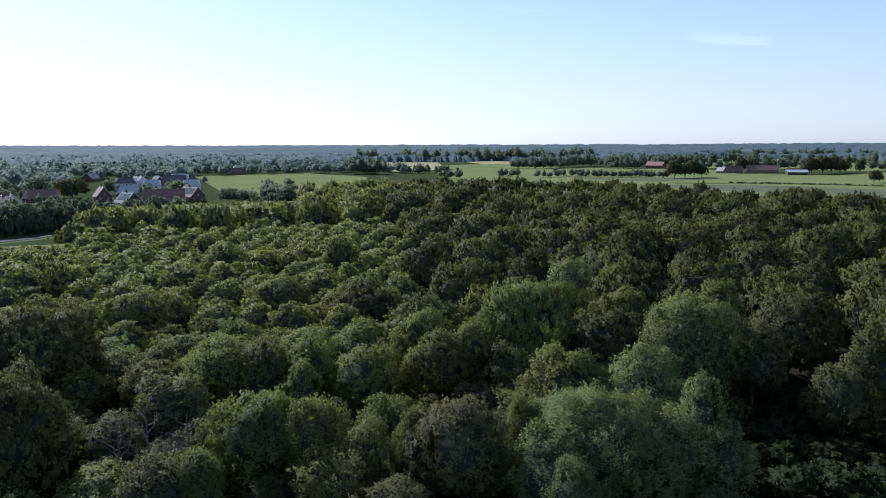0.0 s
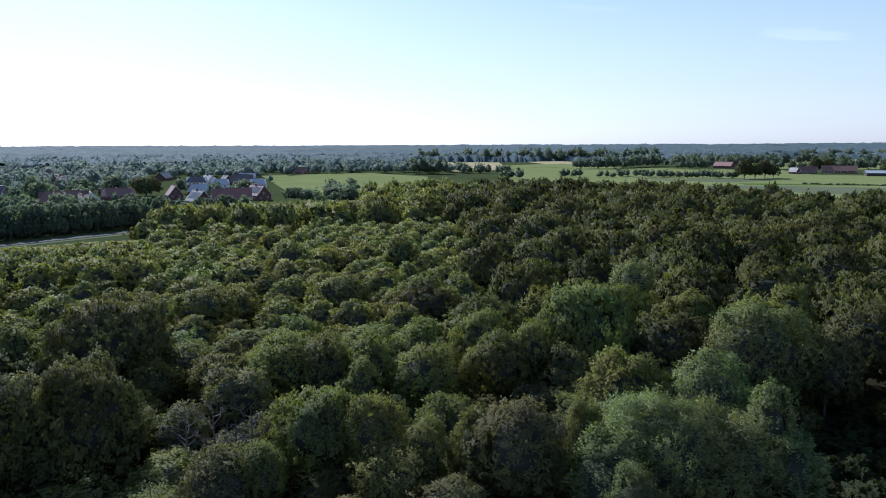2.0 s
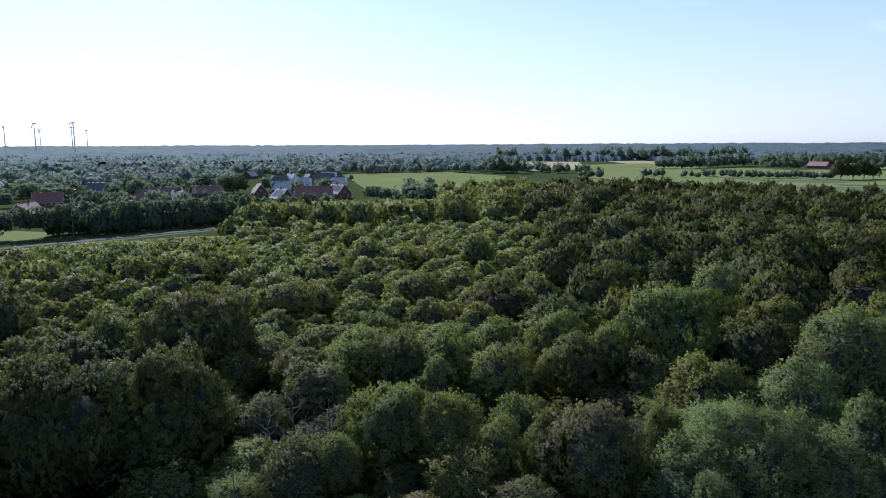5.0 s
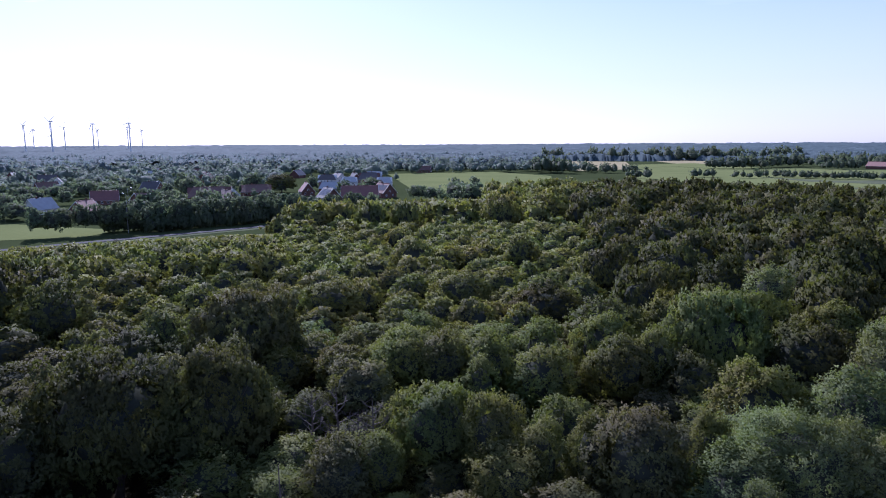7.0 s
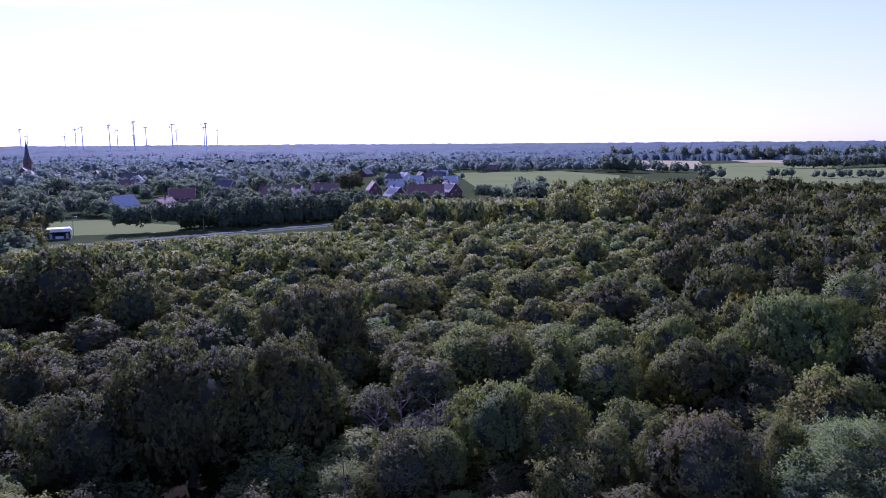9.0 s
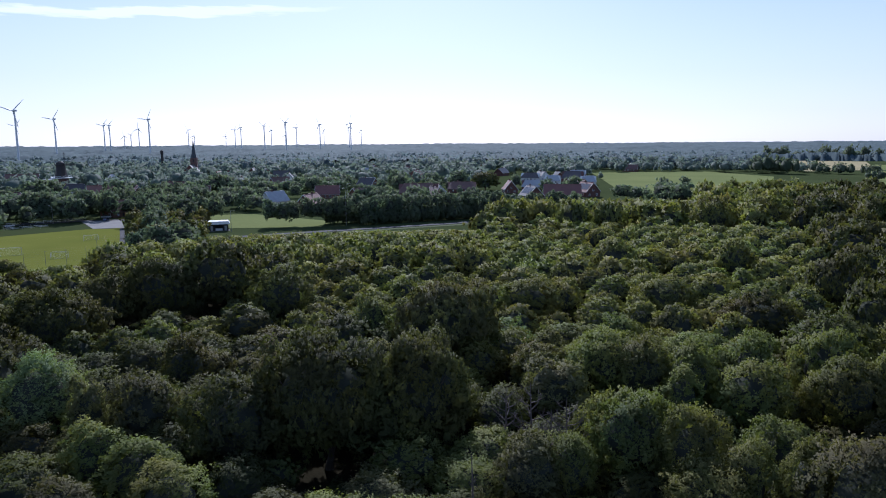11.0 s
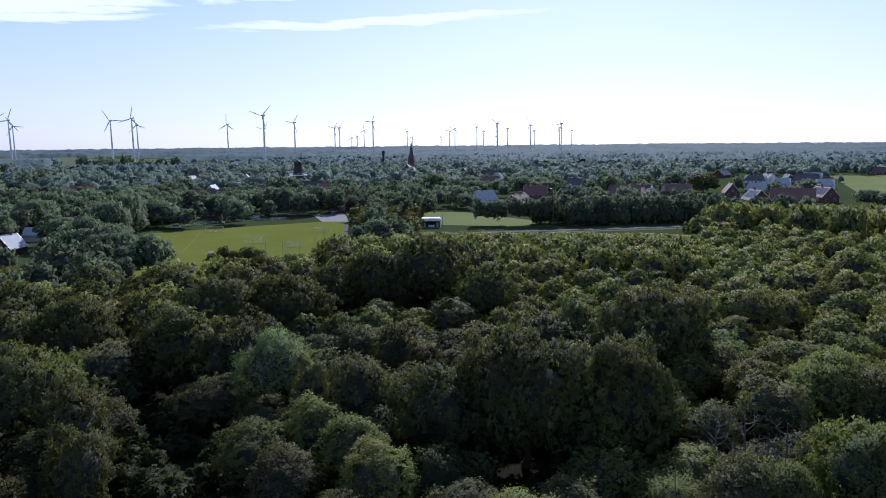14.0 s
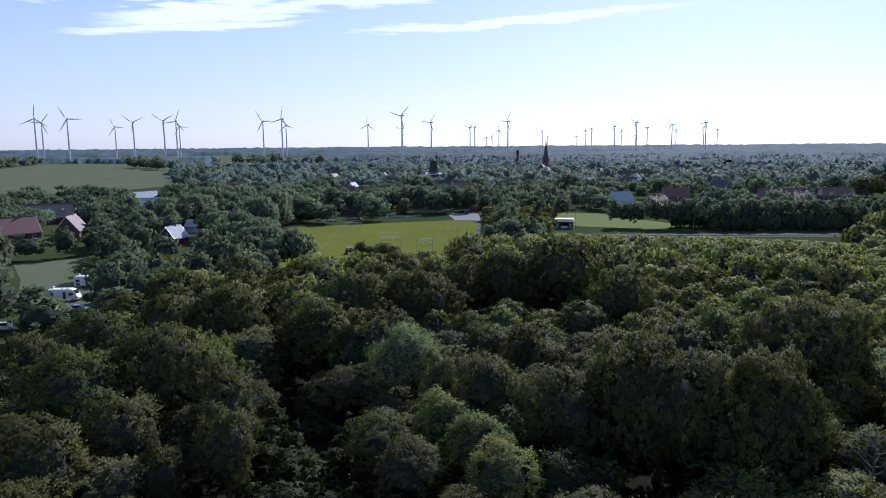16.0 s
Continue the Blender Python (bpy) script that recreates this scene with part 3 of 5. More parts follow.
MAPLES = [
    (45.0, 112.0, 14, 4.1), (6.6, 114.7, 12, 4.9), (3.5, 93.1, 12, 3.7), (-28.4, 86.7, 11.5, 5.4), (-22.9, 85.4, 11.5, 4.2), (-16.9, 85.0, 12, 3.5),
    (-11.2, 93.2, 12, 3.5), (-9.8, 83.9, 11.5, 4.5), (-3.2, 97.1, 12.5, 4.8), (-0.7, 89.1, 11.5, 5.0), (-18.1, 66.3, 11.5, 5.5),
    (-12.2, 64.1, 12, 3.3), (-7.7, 62.9, 10, 3.1), (-22.1, 58.8, 9, 3.1), (-9.9, 59.5, 9, 3.9), (-32.3, 131.4, 10.5, 6.4), (-53.3, 116.8, 11, 6.6),
    (-5.8, 72.1, 9.5, 3.7), (-68.3, 89.6, 11.5, 3.8),
]
MARKED = [("willow", WILLOWS), ("ash", ASHES), ("oak", EAST_OAKS), ("oak", MIDDLE_OAKS), ("oak", WEST_OAKS), ("grey", GREYS), ("maple", MAPLES)]
CLEARINGS = [(38, 60, 13), (57, 84, 7), (43, 91, 6), (62, 98, 8), (56, 70, 8), (36, 76, 9), (48, 76, 10), (46, 66, 9), (-57, 17, 12), (-66, 22, 9), (-76, 28, 8), (-90, 31, 7), (-91, 91, 7), (-102, 83, 8), (-110, 76, 7), (-40, 82, 3.5), (45, 122, 8),
             (-37, 31, 8), (-43, 22, 9), (-47, 14, 9), (-49, 4, 10), (-50, -6, 10), (-42, 46, 6)]  # x, y, radius

floor_line = [heading(az) * (edge_at(az) - 12) for az in range(-180, 180, 4)]
patch("forest_floor", [(p.x, p.y) for p in floor_line], 0.05, SHADED_LITTER, "leaf litter under the forest trees, darkened to stand for shade", "forest floor")

rnd = random.Random(11)
taken = []
near_trees = []
for kind, rows in MARKED:
    for x, y, top, radius in rows:
        near_trees.append((kind, x, y, top, radius))
        taken.append((x, y, radius))


def stand(x, y):
    """The wood that grows at a place: kinds, least and most radius, least and most height."""
    az, r = polar(x, y)
    # nearly all oak here, its darker leaves in place of shade
    if az > 44 and r < 118:
        return ("oak", "oak", "oak", "oak", "grey"), 3.8, 6.2, 6.0, 10.0
    if az < 2 and r > 95:
        return ("oak", "oak", "oak", "maple", "grey"), 6.5, 10.0, 12.0, 17.5
    if -8 < az < 30 and r > 255:
        return ("oak", "oak", "maple"), 5.5, 9.0, 11.5, 16.0
    if az > 55 and r > 60:
        return ("oak", "oak", "maple", "ash"), 5.0, 8.0, 9.0, 13.0
    if r > 90:
        return ("maple", "maple", "ash", "oak", "willow"), 3.2, 6.2, 6.0, 10.5
    return ("maple", "oak", "maple", "grey", "oak"), 2.8, 4.4, 4.5, 8.0


def grow(count, r0, r1, az0, az1, tight, low=False):
    """Fill a sector with trees that stand clear of those already there."""
    made = []
    cells = {}
    for x, y, radius in taken:
        cells.setdefault((int(x // 20), int(y // 20)), []).append((x, y, radius))
    for _ in range(count):
        az = rnd.uniform(az0, az1)
        r = math.sqrt(rnd.uniform(r0 * r0, r1 * r1))
        p = heading(az) * r
        if r > edge_at(az) or any(math.hypot(p.x - cx, p.y - cy) < cr for cx, cy, cr in CLEARINGS):
            continue
        kinds, ra, rb, ha, hb = stand(p.x, p.y)
        near_by = tight + (0.12 if ra > 5.2 else 0.08 if ra > 4.3 else 0.0)
        if low:
            kinds, ra, rb, ha, hb = kinds, 1.5, 2.6, 3.0, 5.5
        radius = rnd.uniform(ra, rb)
        i, j = int(p.x // 20), int(p.y // 20)
        if any(math.hypot(p.x - x, p.y - y) < near_by * (radius + q) for a in (-1, 0, 1) for b in (-1, 0, 1) for x, y, q in cells.get((i + a, j + b), ())):
            continue
        top = ha + (hb - ha) * (0.6 * rnd.random() + 0.4 * (radius - ra) / (rb - ra))
        if edge_at(az) - r < 10:
            top *= 0.75
        if 85 < az < 93:
            top = min(top, 35.5 - r * 0.235)
        if 11 < az < 28 and r > 230:
            top = min(top, 35.5 - r * 0.080)
            if top < 3.5:
                continue
        if 28 < az < 76:  # tops cut to the camera's sight line over the road and the pitch
            brim = 35.5 - r * (0.147 if az > 57 else 0.123)
            top = min(top, brim)
            if r > (120 if az > 57 else 165):
                top = min(11.5, brim) * rnd.uniform(0.9, 1.0)
            if top < 3.5:
                continue
        row = (rnd.choice(kinds), p.x, p.y, top, radius)
        made.append(row)
        taken.append((p.x, p.y, radius))
        cells.setdefault((i, j), []).append((p.x, p.y, radius))
    return made


near_trees += grow(12000, 38, 112, -36, 97, 0.64)
near_trees.sort(key=lambda row: math.hypot(row[1], row[2]))
for i, (kind, x, y, top, radius) in enumerate(near_trees[:265]):
    r = math.hypot(x, y)
    plant(kind, 0 if r < 66 else 1 if r < 92 else 2, i % 2, x, y, top, radius, rnd.uniform(0, 360))
low_trees = grow(2000, 38, 112, -36, 97, 0.66, low=True)
mid_trees = near_trees[265:] + grow(40000, 112, 158, -36, 97, 0.74)
rim_trees = grow(40000, 158, 240, -36, 97, 0.70)
far_trees = grow(30000, 240, 430, -38, 40, 0.64)
back_trees = grow(700, 45, 145, 98, 322, 0.8)
under_trees = grow(1500, 6, 45, 98, 322, 0.72) + grow(1500, 6, 37, -36, 97, 0.72)

rng_models = np.random.default_rng(5)
MID = [crown_arrays(rng_models, 2300, 0.31, lobes=34, low=2.0, core=3) for _ in range(6)]
MID += [crown_arrays(rng_models, 5200, 0.33, lobes=80, radius=WIDE_R, low=1.0, core=3) for _ in range(4)]
RIM = [crown_arrays(rng_models, 1150, 0.43, lobes=30, low=2.0, core=3) for _ in range(6)]
RIM += [crown_arrays(rng_models, 2800, 0.46, lobes=64, radius=WIDE_R, low=1.0, core=3) for _ in range(4)]
FAR = [crown_arrays(rng_models, 460, 0.72, lobes=26, low=2.0, core=2) for _ in range(6)]
FAR += [crown_arrays(rng_models, 1100, 0.72, lobes=48, radius=WIDE_R, low=1.0, core=2) for _ in range(4)]


def spots(rows):
    """Turn and model for each tree: the last four models are for wide crowns."""
    return [(x, y, top, radius, rnd.uniform(0, 6.28), rnd.randrange(6) if radius < 6.3 else rnd.randrange(6, 10)) for _, x, y, top, radius in rows]


def old_oaks(rows):
    """Part the old oaks, and western oaks and greys darkened for shade, from the mixed wood."""
    old = [row for row in rows if row[4] > 6.3 and polar(row[1], row[2])[0] < 4 or row[0] in ("oak", "grey") and polar(row[1], row[2])[0] > 40]
    return old, [row for row in rows if row not in old]


for name, rows, models in (("forest_canopy", mid_trees, MID), ("young_growth", low_trees, RIM), ("outer_forest_canopy", rim_trees, RIM), ("far_forest_canopy", far_trees, FAR), ("rear_forest_canopy", back_trees, FAR), ("near_forest_canopy", under_trees, FAR)):
    old, young = old_oaks(rows)
    tagged(scatter_mesh(name, MIXED, spots(young), models, CORE_SHADE), "dense green deciduous forest canopy seen from above", "forest", kind="stuff")
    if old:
        tagged(scatter_mesh("oak_canopy", OLD_OAK, spots(old), models, CORE_SHADE), "broad domes of oaks, partly darkened for shade, closing over the forest", "forest", kind="stuff")


# low scrub added on the clearing floors, its leaves darkened to stand for shade
SCRUBS = [crown_arrays(rng_models, 230, 0.8, lobes=12, low=0.3, core=2) for _ in range(6)]
scrub = []
for cx, cy, cr in CLEARINGS:
    for _ in range(int(cr * cr * 0.34)):
        a, r = rnd.uniform(0, 6.28), cr * math.sqrt(rnd.random())
        scrub.append((0, cx + r * math.cos(a), cy + r * math.sin(a), rnd.uniform(1.2, 3.6), rnd.uniform(1.2, 2.6)))
tagged(scatter_mesh("undergrowth", SHADED_SCRUB, spots(scrub), SCRUBS), "low scrub and brambles in forest clearings, coloured dark as shade", "undergrowth", kind="stuff")

# ---------------------------------------------------------------- roadside and village trees
placed = []
tree_rows = {}


def row_of(kind, detail, a, b, count, top, radius, wobble, group, label):
    for k in range(count):
        f = (k + 0.5) / count
        x, y = a[0] + (b[0] - a[0]) * f + rnd.uniform(-wobble, wobble), a[1] + (b[1] - a[1]) * f + rnd.uniform(-wobble, wobble)
        tall, wide, turn = top * rnd.uniform(0.85, 1.12), radius * rnd.uniform(0.85, 1.15), rnd.uniform(0, 360)
        if kind == "shrub":
            plant(kind, detail, k % 3, x, y, tall, wide, turn, group, label)
        else:
            tree_rows.setdefault(group, []).append((kind, x, y, tall, wide))
        placed.append((x, y, radius))


HEDGE_LABEL = "tall bushy shrub filling the roadside belt"
row_of("shrub", 3, (-190, 245), (-140, 318), 30, 7.0, 3.8, 1.5, "roadside trees", HEDGE_LABEL)
row_of("maple", 3, (-268, 80), (-192, 58), 10, 9.5, 4.4, 2.5, "pitch trees", "bushy tree at the shaded end of the pitch")
row_of("shrub", 3, (-207, 238), (-136, 345), 40, 5.0, 2.9, 1.2, "roadside trees", "low dark shrub at the foot of the roadside belt")
ROW_LABEL = "dark round tree in a row beside the road"
row_of("oak", 3, (-222, 218), (-196, 244), 8, 11.5, 4.3, 1.0, "roadside trees", ROW_LABEL)
row_of("oak", 3, (-195, 246), (-150, 308), 13, 11.5, 4.6, 1.5, "roadside trees", ROW_LABEL)
row_of("oak", 3, (-205, 252), (-165, 318), 12, 12.0, 4.8, 2.5, "roadside trees", ROW_LABEL)
row_of("oak", 3, (-150, 310), (-132, 352), 6, 10.0, 4.2, 2.0, "roadside trees", ROW_LABEL)
PITCH_LABEL = "tall dark tree in the belt round the pitch"
row_of("oak", 2, (-368, 124), (-316, 208), 15, 13.2, 6.2, 2.0, "pitch trees", PITCH_LABEL)
row_of("oak", 2, (-350, 116), (-264, 76), 10, 16.5, 6.6, 2.5, "pitch trees", PITCH_LABEL)
row_of("maple", 2, (-262, 66), (-212, 62), 6, 13.0, 6.4, 3.0, "pitch trees", "broad sunlit tree in the belt round the pitch")
row_of("maple", 2, (-238, 52), (-196, 66), 6, 12.5, 6.0, 3.0, "pitch trees", "broad sunlit tree in the belt round the pitch")
for i, (x, y, top, radius) in enumerate([(-205.4, 92.6, 5.6, 2.3), (-203.0, 95.0, 4.2, 2.2), (-198.6, 97.2, 5.6, 2.8), (-195.6, 99.4, 5.0, 2.6), (-193.0, 98.6, 3.8, 2.4), (-207.9, 90.0, 3.2, 2.0)]):
    plant("maple", 2, i % 3, x, y, top, radius, i * 70, "pitch trees", "small loose tree at the near edge of the pitch")
row_of("oak", 3, (-342, 194), (-312, 226), 6, 8.5, 4.6, 3.0, "pitch trees", PITCH_LABEL)
row_of("oak", 3, (-345, 96), (-268, 74), 11, 12.0, 5.0, 3.5, "pitch trees", PITCH_LABEL)
row_of("maple", 3, (-300, 66), (-226, 58), 8, 11.0, 4.8, 4.0, "pitch trees", PITCH_LABEL)
row_of("maple", 3, (-292, 214), (-228, 166), 10, 10.5, 4.2, 3.0, "pitch trees", PITCH_LABEL)
row_of("oak", 3, (-300, 228), (-246, 214), 5, 12.0, 4.6, 2.0, "pitch trees", PITCH_LABEL)
row_of("ash", 3, (-206, 146), (-232, 172), 6, 7.0, 3.4, 3.0, "pitch trees", "bushy light green tree beside the path")

for i, (x, y, top) in enumerate([(-211, 17, 6.5), (-207, 22, 7.4), (-212, 28, 5.4), (-203, 34, 6.5), (-191, 18, 5.5), (-188, 26, 5.5), (-193, 35, 5.1)]):
    plant("maple" if i % 2 else "oak", 2, i % 3, x, y, top, rnd.uniform(5.2, 6.4), rnd.uniform(0, 360), "camp trees", "broad sunlit tree beside the camping ground")
    placed.append((x, y, 6))
for group, name, label in (("roadside trees", "roadside_trees", "dark round trees in a row beside the road"), ("pitch trees", "pitch_trees", "tall dark trees in a belt round the pitch")):
    tagged(scatter_mesh(name, HAZED_PARK_LEAVES, spots(tree_rows[group]), RIM, CORE_SHADE), label, "trees", kind="stuff")
HOUSE_SPOTS = []


# ---------------------------------------------------------------- buildings
def mesh_of(bm, mat, name):
    me = bpy.data.meshes.new(name)
    bm.to_mesh(me)
    bm.free()
    me.materials.append(mat)
    return me


PANE_MESH = mesh_of(box_bm(-0.5, 0.5, -0.03, 0.05, 0, 1.2), GLASS, "pane")
FRAME_MESH = mesh_of(join_bm([box_bm(-0.6, 0.6, -0.04, 0.09, -0.1, 0), box_bm(-0.6, 0.6, -0.04, 0.09, 1.2, 1.3), box_bm(-0.6, -0.5, -0.04, 0.09, 0, 1.2),
                              box_bm(0.5, 0.6, -0.04, 0.09, 0, 1.2), box_bm(-0.03, 0.03, -0.04, 0.08, 0, 1.2)]), WHITE, "window_frame")
DOOR_MESH = mesh_of(join_bm([box_bm(-0.5, 0.5, -0.03, 0.06, 0, 2.05, 0.01), box_bm(-0.42, 0.42, 0.06, 0.08, 0.15, 1.0), box_bm(-0.42, 0.42, 0.06, 0.08, 1.15, 1.95)]), DARK, "door")


def window(parent, x, y, z, turn):
    w = child(new("window", PANE_MESH), parent)
    w.matrix_basis = pose(x, y, z, 0, 0, turn)
    child(new("frame", FRAME_MESH), w, "white window frame")


def house(x, y, width, length, turn, eave, ridge, roof, walls, label, category="house", solar=False, hip=0.0, windows=True, chimney=True, skylights=0):
    """A house with a pitched roof; the ridge runs along its own y, its gables face +y and -y."""
    m = pose(x, y, 0, 0, 0, turn)
    h = thing("house" if category == "house" else category.replace(" ", "_"), m, label, category)
    HOUSE_SPOTS.append((x, y, max(width, length) * 0.5 + 3))
    a, b = width / 2, length / 2
    rise = ridge - eave
    part("wall", section_bm([(-a, -0.2), (a, -0.2), (a, eave), (0, ridge - 0.15), (-a, eave)], -b + hip * 0.0, b), walls, h)
    o, t = 0.45, 0.22
    drop = rise * o / a
    bm = bmesh.new()
    prof = [(-a - o, eave - drop), (0, ridge), (a + o, eave - drop), (a + o, eave - drop + t), (0, ridge + t), (-a - o, eave - drop + t)]
    slab = section_bm(prof, -b - o, b + o)
    bm.free()
    if hip:
        for v in slab.verts:
            f = max(0.0, min(1.0, (v.co.z - eave) / rise))
            v.co.y *= 1 - hip * f
    r = part("roof", slab, roof, h)
    part("ridge_cap", box_bm(-0.16, 0.16, -(b + o) * (1 - hip), (b + o) * (1 - hip), ridge + t - 0.06, ridge + t + 0.1, 0.04), roof, r)
    if chimney:
        part("chimney", join_bm([box_bm(-0.35, 0.35, b * 0.3 - 0.35, b * 0.3 + 0.35, ridge - 1.0, ridge + 1.0, 0.03), box_bm(-0.42, 0.42, b * 0.3 - 0.42, b * 0.3 + 0.42, ridge + 1.0, ridge + 1.12, 0.02)]), BRICK, r, "red brick chimney")
    for side in (-1, 1):
        part("gutter", box_bm(side * (a + o) - 0.08, side * (a + o) + 0.08, -b - o, b + o, eave - drop - 0.05, eave - drop + 0.1, 0.03), STEEL, r)
        for end in ((1, 1), (-1, 1)) if side == 1 else ():
            k = end[0] * (b + o - 0.02)
            if not hip:
                part("bargeboard", section_bm([(-a - o, eave - drop - 0.12), (0, ridge - 0.12), (a + o, eave - drop - 0.12), (a + o, eave - drop + t), (0, ridge + t), (-a - o, eave - drop + t)],
                                              k - 0.05 + end[0] * 0.05, k + 0.05 + end[0] * 0.05), WHITE if windows else roof, r)
    tilt = math.degrees(math.atan2(rise, a))
    if solar or skylights:
        n = skylights or 6
        for i in range(n):
            f = (i + 0.5) / n * 2 - 1
            for side in ((1,) if skylights else (1, -1)):
                bm = box_bm(-a * 0.42, a * 0.42, -b * 0.78 / n, b * 0.78 / n, 0.0, 0.07, 0.01) if solar else box_bm(-0.6, 0.6, -0.5, 0.5, 0, 0.09, 0.01)
                bm.transform(pose(side * a * 0.5, f * b * 0.9, eave + rise * 0.5 + t + 0.05, 0, side * tilt, 0))
                part("solar_panel" if solar else "skylight", bm, SLATE_GLOSS if solar else SHEET, r)
    if windows:
        for side in (-1, 1):
            step = 3.2
            n = max(1, int((length - 2) / step))
            for i in range(n):
                yy = (i - (n - 1) / 2) * step
                if side == 1 and i == n // 2:
                    d = child(new("door", DOOR_MESH), h)
                    d.matrix_basis = pose(a, yy, 0, 0, 0, -90)
                else:
                    window(h, side * a, yy, 0.95, -90 * side)
            for xx in (-width / 4, width / 4):
                window(h, xx, side * b, 0.95, 0 if side == 1 else 180)
            if ridge - eave > 2.6 and not hip:
                window(h, 0, side * b, eave + 0.4, 0 if side == 1 else 180)
    return h


RED, BROWN, GREY = "red tiled roof, brick walls and white gables", "brown tiled roof and brick walls", "dark grey tiled roof and pale walls"
# the new estate beside the north meadow: x, y, width, length, turn, eave, ridge, roof, wall, label
house(-178, 397, 10.7, 13.0, 49, 3.0, 8.6, TILE_DARK, BRICK, "brick house with solar panels and pale gable", solar=True)
house(-216, 445, 8.9, 12.0, 36, 3.0, 8.6, TILE_RED, BRICK, "gabled brick house with white window frames")
house(-212, 478, 10.0, 18.4, 114, 3.0, 7.4, SHEET, BRICK, "low brick house with pale roof", hip=0.3)
house(-165, 415, 12.0, 22.6, 112, 3.0, 8.8, TILE_RED, BRICK, "long house with red tiled roof and brick walls")
house(-157, 438, 10.8, 13.0, 55, 3.4, 9.2, TILE_RED, BRICK, "gabled brick house with red roof and solar panels", solar=True)
house(-265, 589, 10.0, 16.8, 104, 3.0, 7.2, TILE_DARK, RENDER_WHITE, "white house with low dark grey roof", hip=0.4)
house(-259, 600, 10.1, 12.0, 53, 3.0, 8.2, TILE_DARK, RENDER_WHITE, "pale gabled house with dark grey roof")
house(-230, 556, 9.0, 12.9, 107, 3.0, 7.0, SHEET, RENDER_WHITE, "white bungalow with light metal roof", hip=0.4)
house(-240, 592, 8.5, 11.0, 42, 3.0, 8.6, TILE_DARK, BRICK, "brick house with dark grey roof")
house(-225, 590, 14.0, 18.4, 101, 3.4, 9.2, TILE_DARK, BRICK, "large house with broad dark grey roof", hip=0.35)
house(-198, 554, 9.0, 12.6, 105, 3.0, 7.2, SHEET, RENDER_WHITE, "white house with pale metal roof", hip=0.4)
house(-193, 523, 8.5, 8.0, 80, 3.0, 6.2, TILE_BROWN, BRICK, "brick garage with brown tiled roof", category="garage")
house(-243, 650, 9.0, 15.9, 109, 3.0, 7.6, SHEET, RENDER_WHITE, "low white house with pale roof", hip=0.3)
house(-238, 806, 12.0, 16.7, 96, 3.0, 7.5, TILE_BROWN, BRICK, "farmhouse with brown roof beside the meadow")
# village along the road
house(-250, 437, 14.0, 20.1, 118, 2.9, 7.4, TILE_BROWN, BRICK, "long bungalow with dark brown tiled roof and brick walls", hip=0.25)
house(-259, 394, 16.0, 26.0, 121, 2.9, 8.4, TILE_BROWN, BRICK, "broad house with dark brown hipped roof", hip=0.3)
house(-248, 402, 8.5, 11.0, 42, 2.9, 7.2, TILE_DARK, RENDER_WHITE, "white gabled house beside two slim conifers")
house(-341, 446, 13.0, 13.0, 97, 2.9, 8.0, TILE_DARK, BRICK, "brick house with grey roof among garden trees")
house(-367, 480, 8, 11, 135, 4.5, 6.1, SHEET, BRICK, "hall with shiny sheet metal roof", category="hall", windows=False, chimney=False)
house(-429, 277, 11, 18, 150, 3.2, 9.5, TILE_RED, BRICK, "barn with orange " + RED, category="barn")
house(-414, 292, 9, 13, 60, 3.0, 8.6, TILE_RED, BRICK, "gabled house with " + RED)
house(-489, 291, 10, 18, 150, 3.4, 8.0, TILE_DARK, RENDER_WHITE, "white house with " + GREY)
house(-304, 354, 10, 15, 130, 3.0, 8.0, TILE_RED, BRICK, "house with " + RED)
house(-440, 462, 9, 11, 40, 4.5, 9.5, TILE_DARK, RENDER_WHITE, "tall white gabled house with dark roof")
house(-700, 286, 8, 11, 35, 3.4, 6.9, SHEET, BRICK, "greenhouse hall with glinting light roof", category="hall", windows=False, chimney=False)
house(-722, 306, 13, 26, 160, 3.4, 9.0, TILE_BROWN, BRICK, "farmhouse with " + BROWN)
house(-644, 318, 9, 12, 60, 3.4, 9.0, TILE_DARK, RENDER_WHITE, "white gabled house with grey roof")
house(-1020, 357, 26, 46, 75, 4.5, 9.5, SHEET, RENDER_WHITE, "large pale farm shed with white gable", category="shed", windows=False, chimney=False)
house(-683, 361, 12, 28, 140, 4.2, 9.0, TILE_BROWN, BRICK, "long brick building with brown roof")
# houses beside the camping ground
house(-326, -3, 10, 15, 20, 3.2, 9.0, TILE_RED, BRICK, "gabled house with " + RED)
house(-390, 14, 14, 26, 0, 3.4, 9.5, TILE_DARK, BRICK, "long barn with dark roof and four skylights", category="barn", skylights=4, chimney=False)
house(-327, 17, 9, 12, 70, 3.0, 8.6, TILE_BROWN, BRICK, "gabled house with white trim and brown roof")
house(-495, 69, 11, 17, 20, 3.4, 7.6, SHEET, RENDER_WHITE, "white workshop with light metal roof", category="workshop", chimney=False)
house(-437, 65, 11, 16, 160, 3.2, 7.0, SHEET, RENDER_WHITE, "low white hall with light metal roof", category="hall", chimney=False)
house(-277, 48, 7, 8, 42, 2.8, 6.8, SHEET, BRICK, "small house with shiny pale roof", solar=False)
house(-312, 64, 6, 8, -40, 2.6, 5.0, SHEET, RENDER_WHITE, "garage with light metal roof", category="garage", windows=False, chimney=False)
house(-318, 76, 7, 9, 20, 2.8, 7.5, TILE_RED, BRICK, "small house with " + RED)
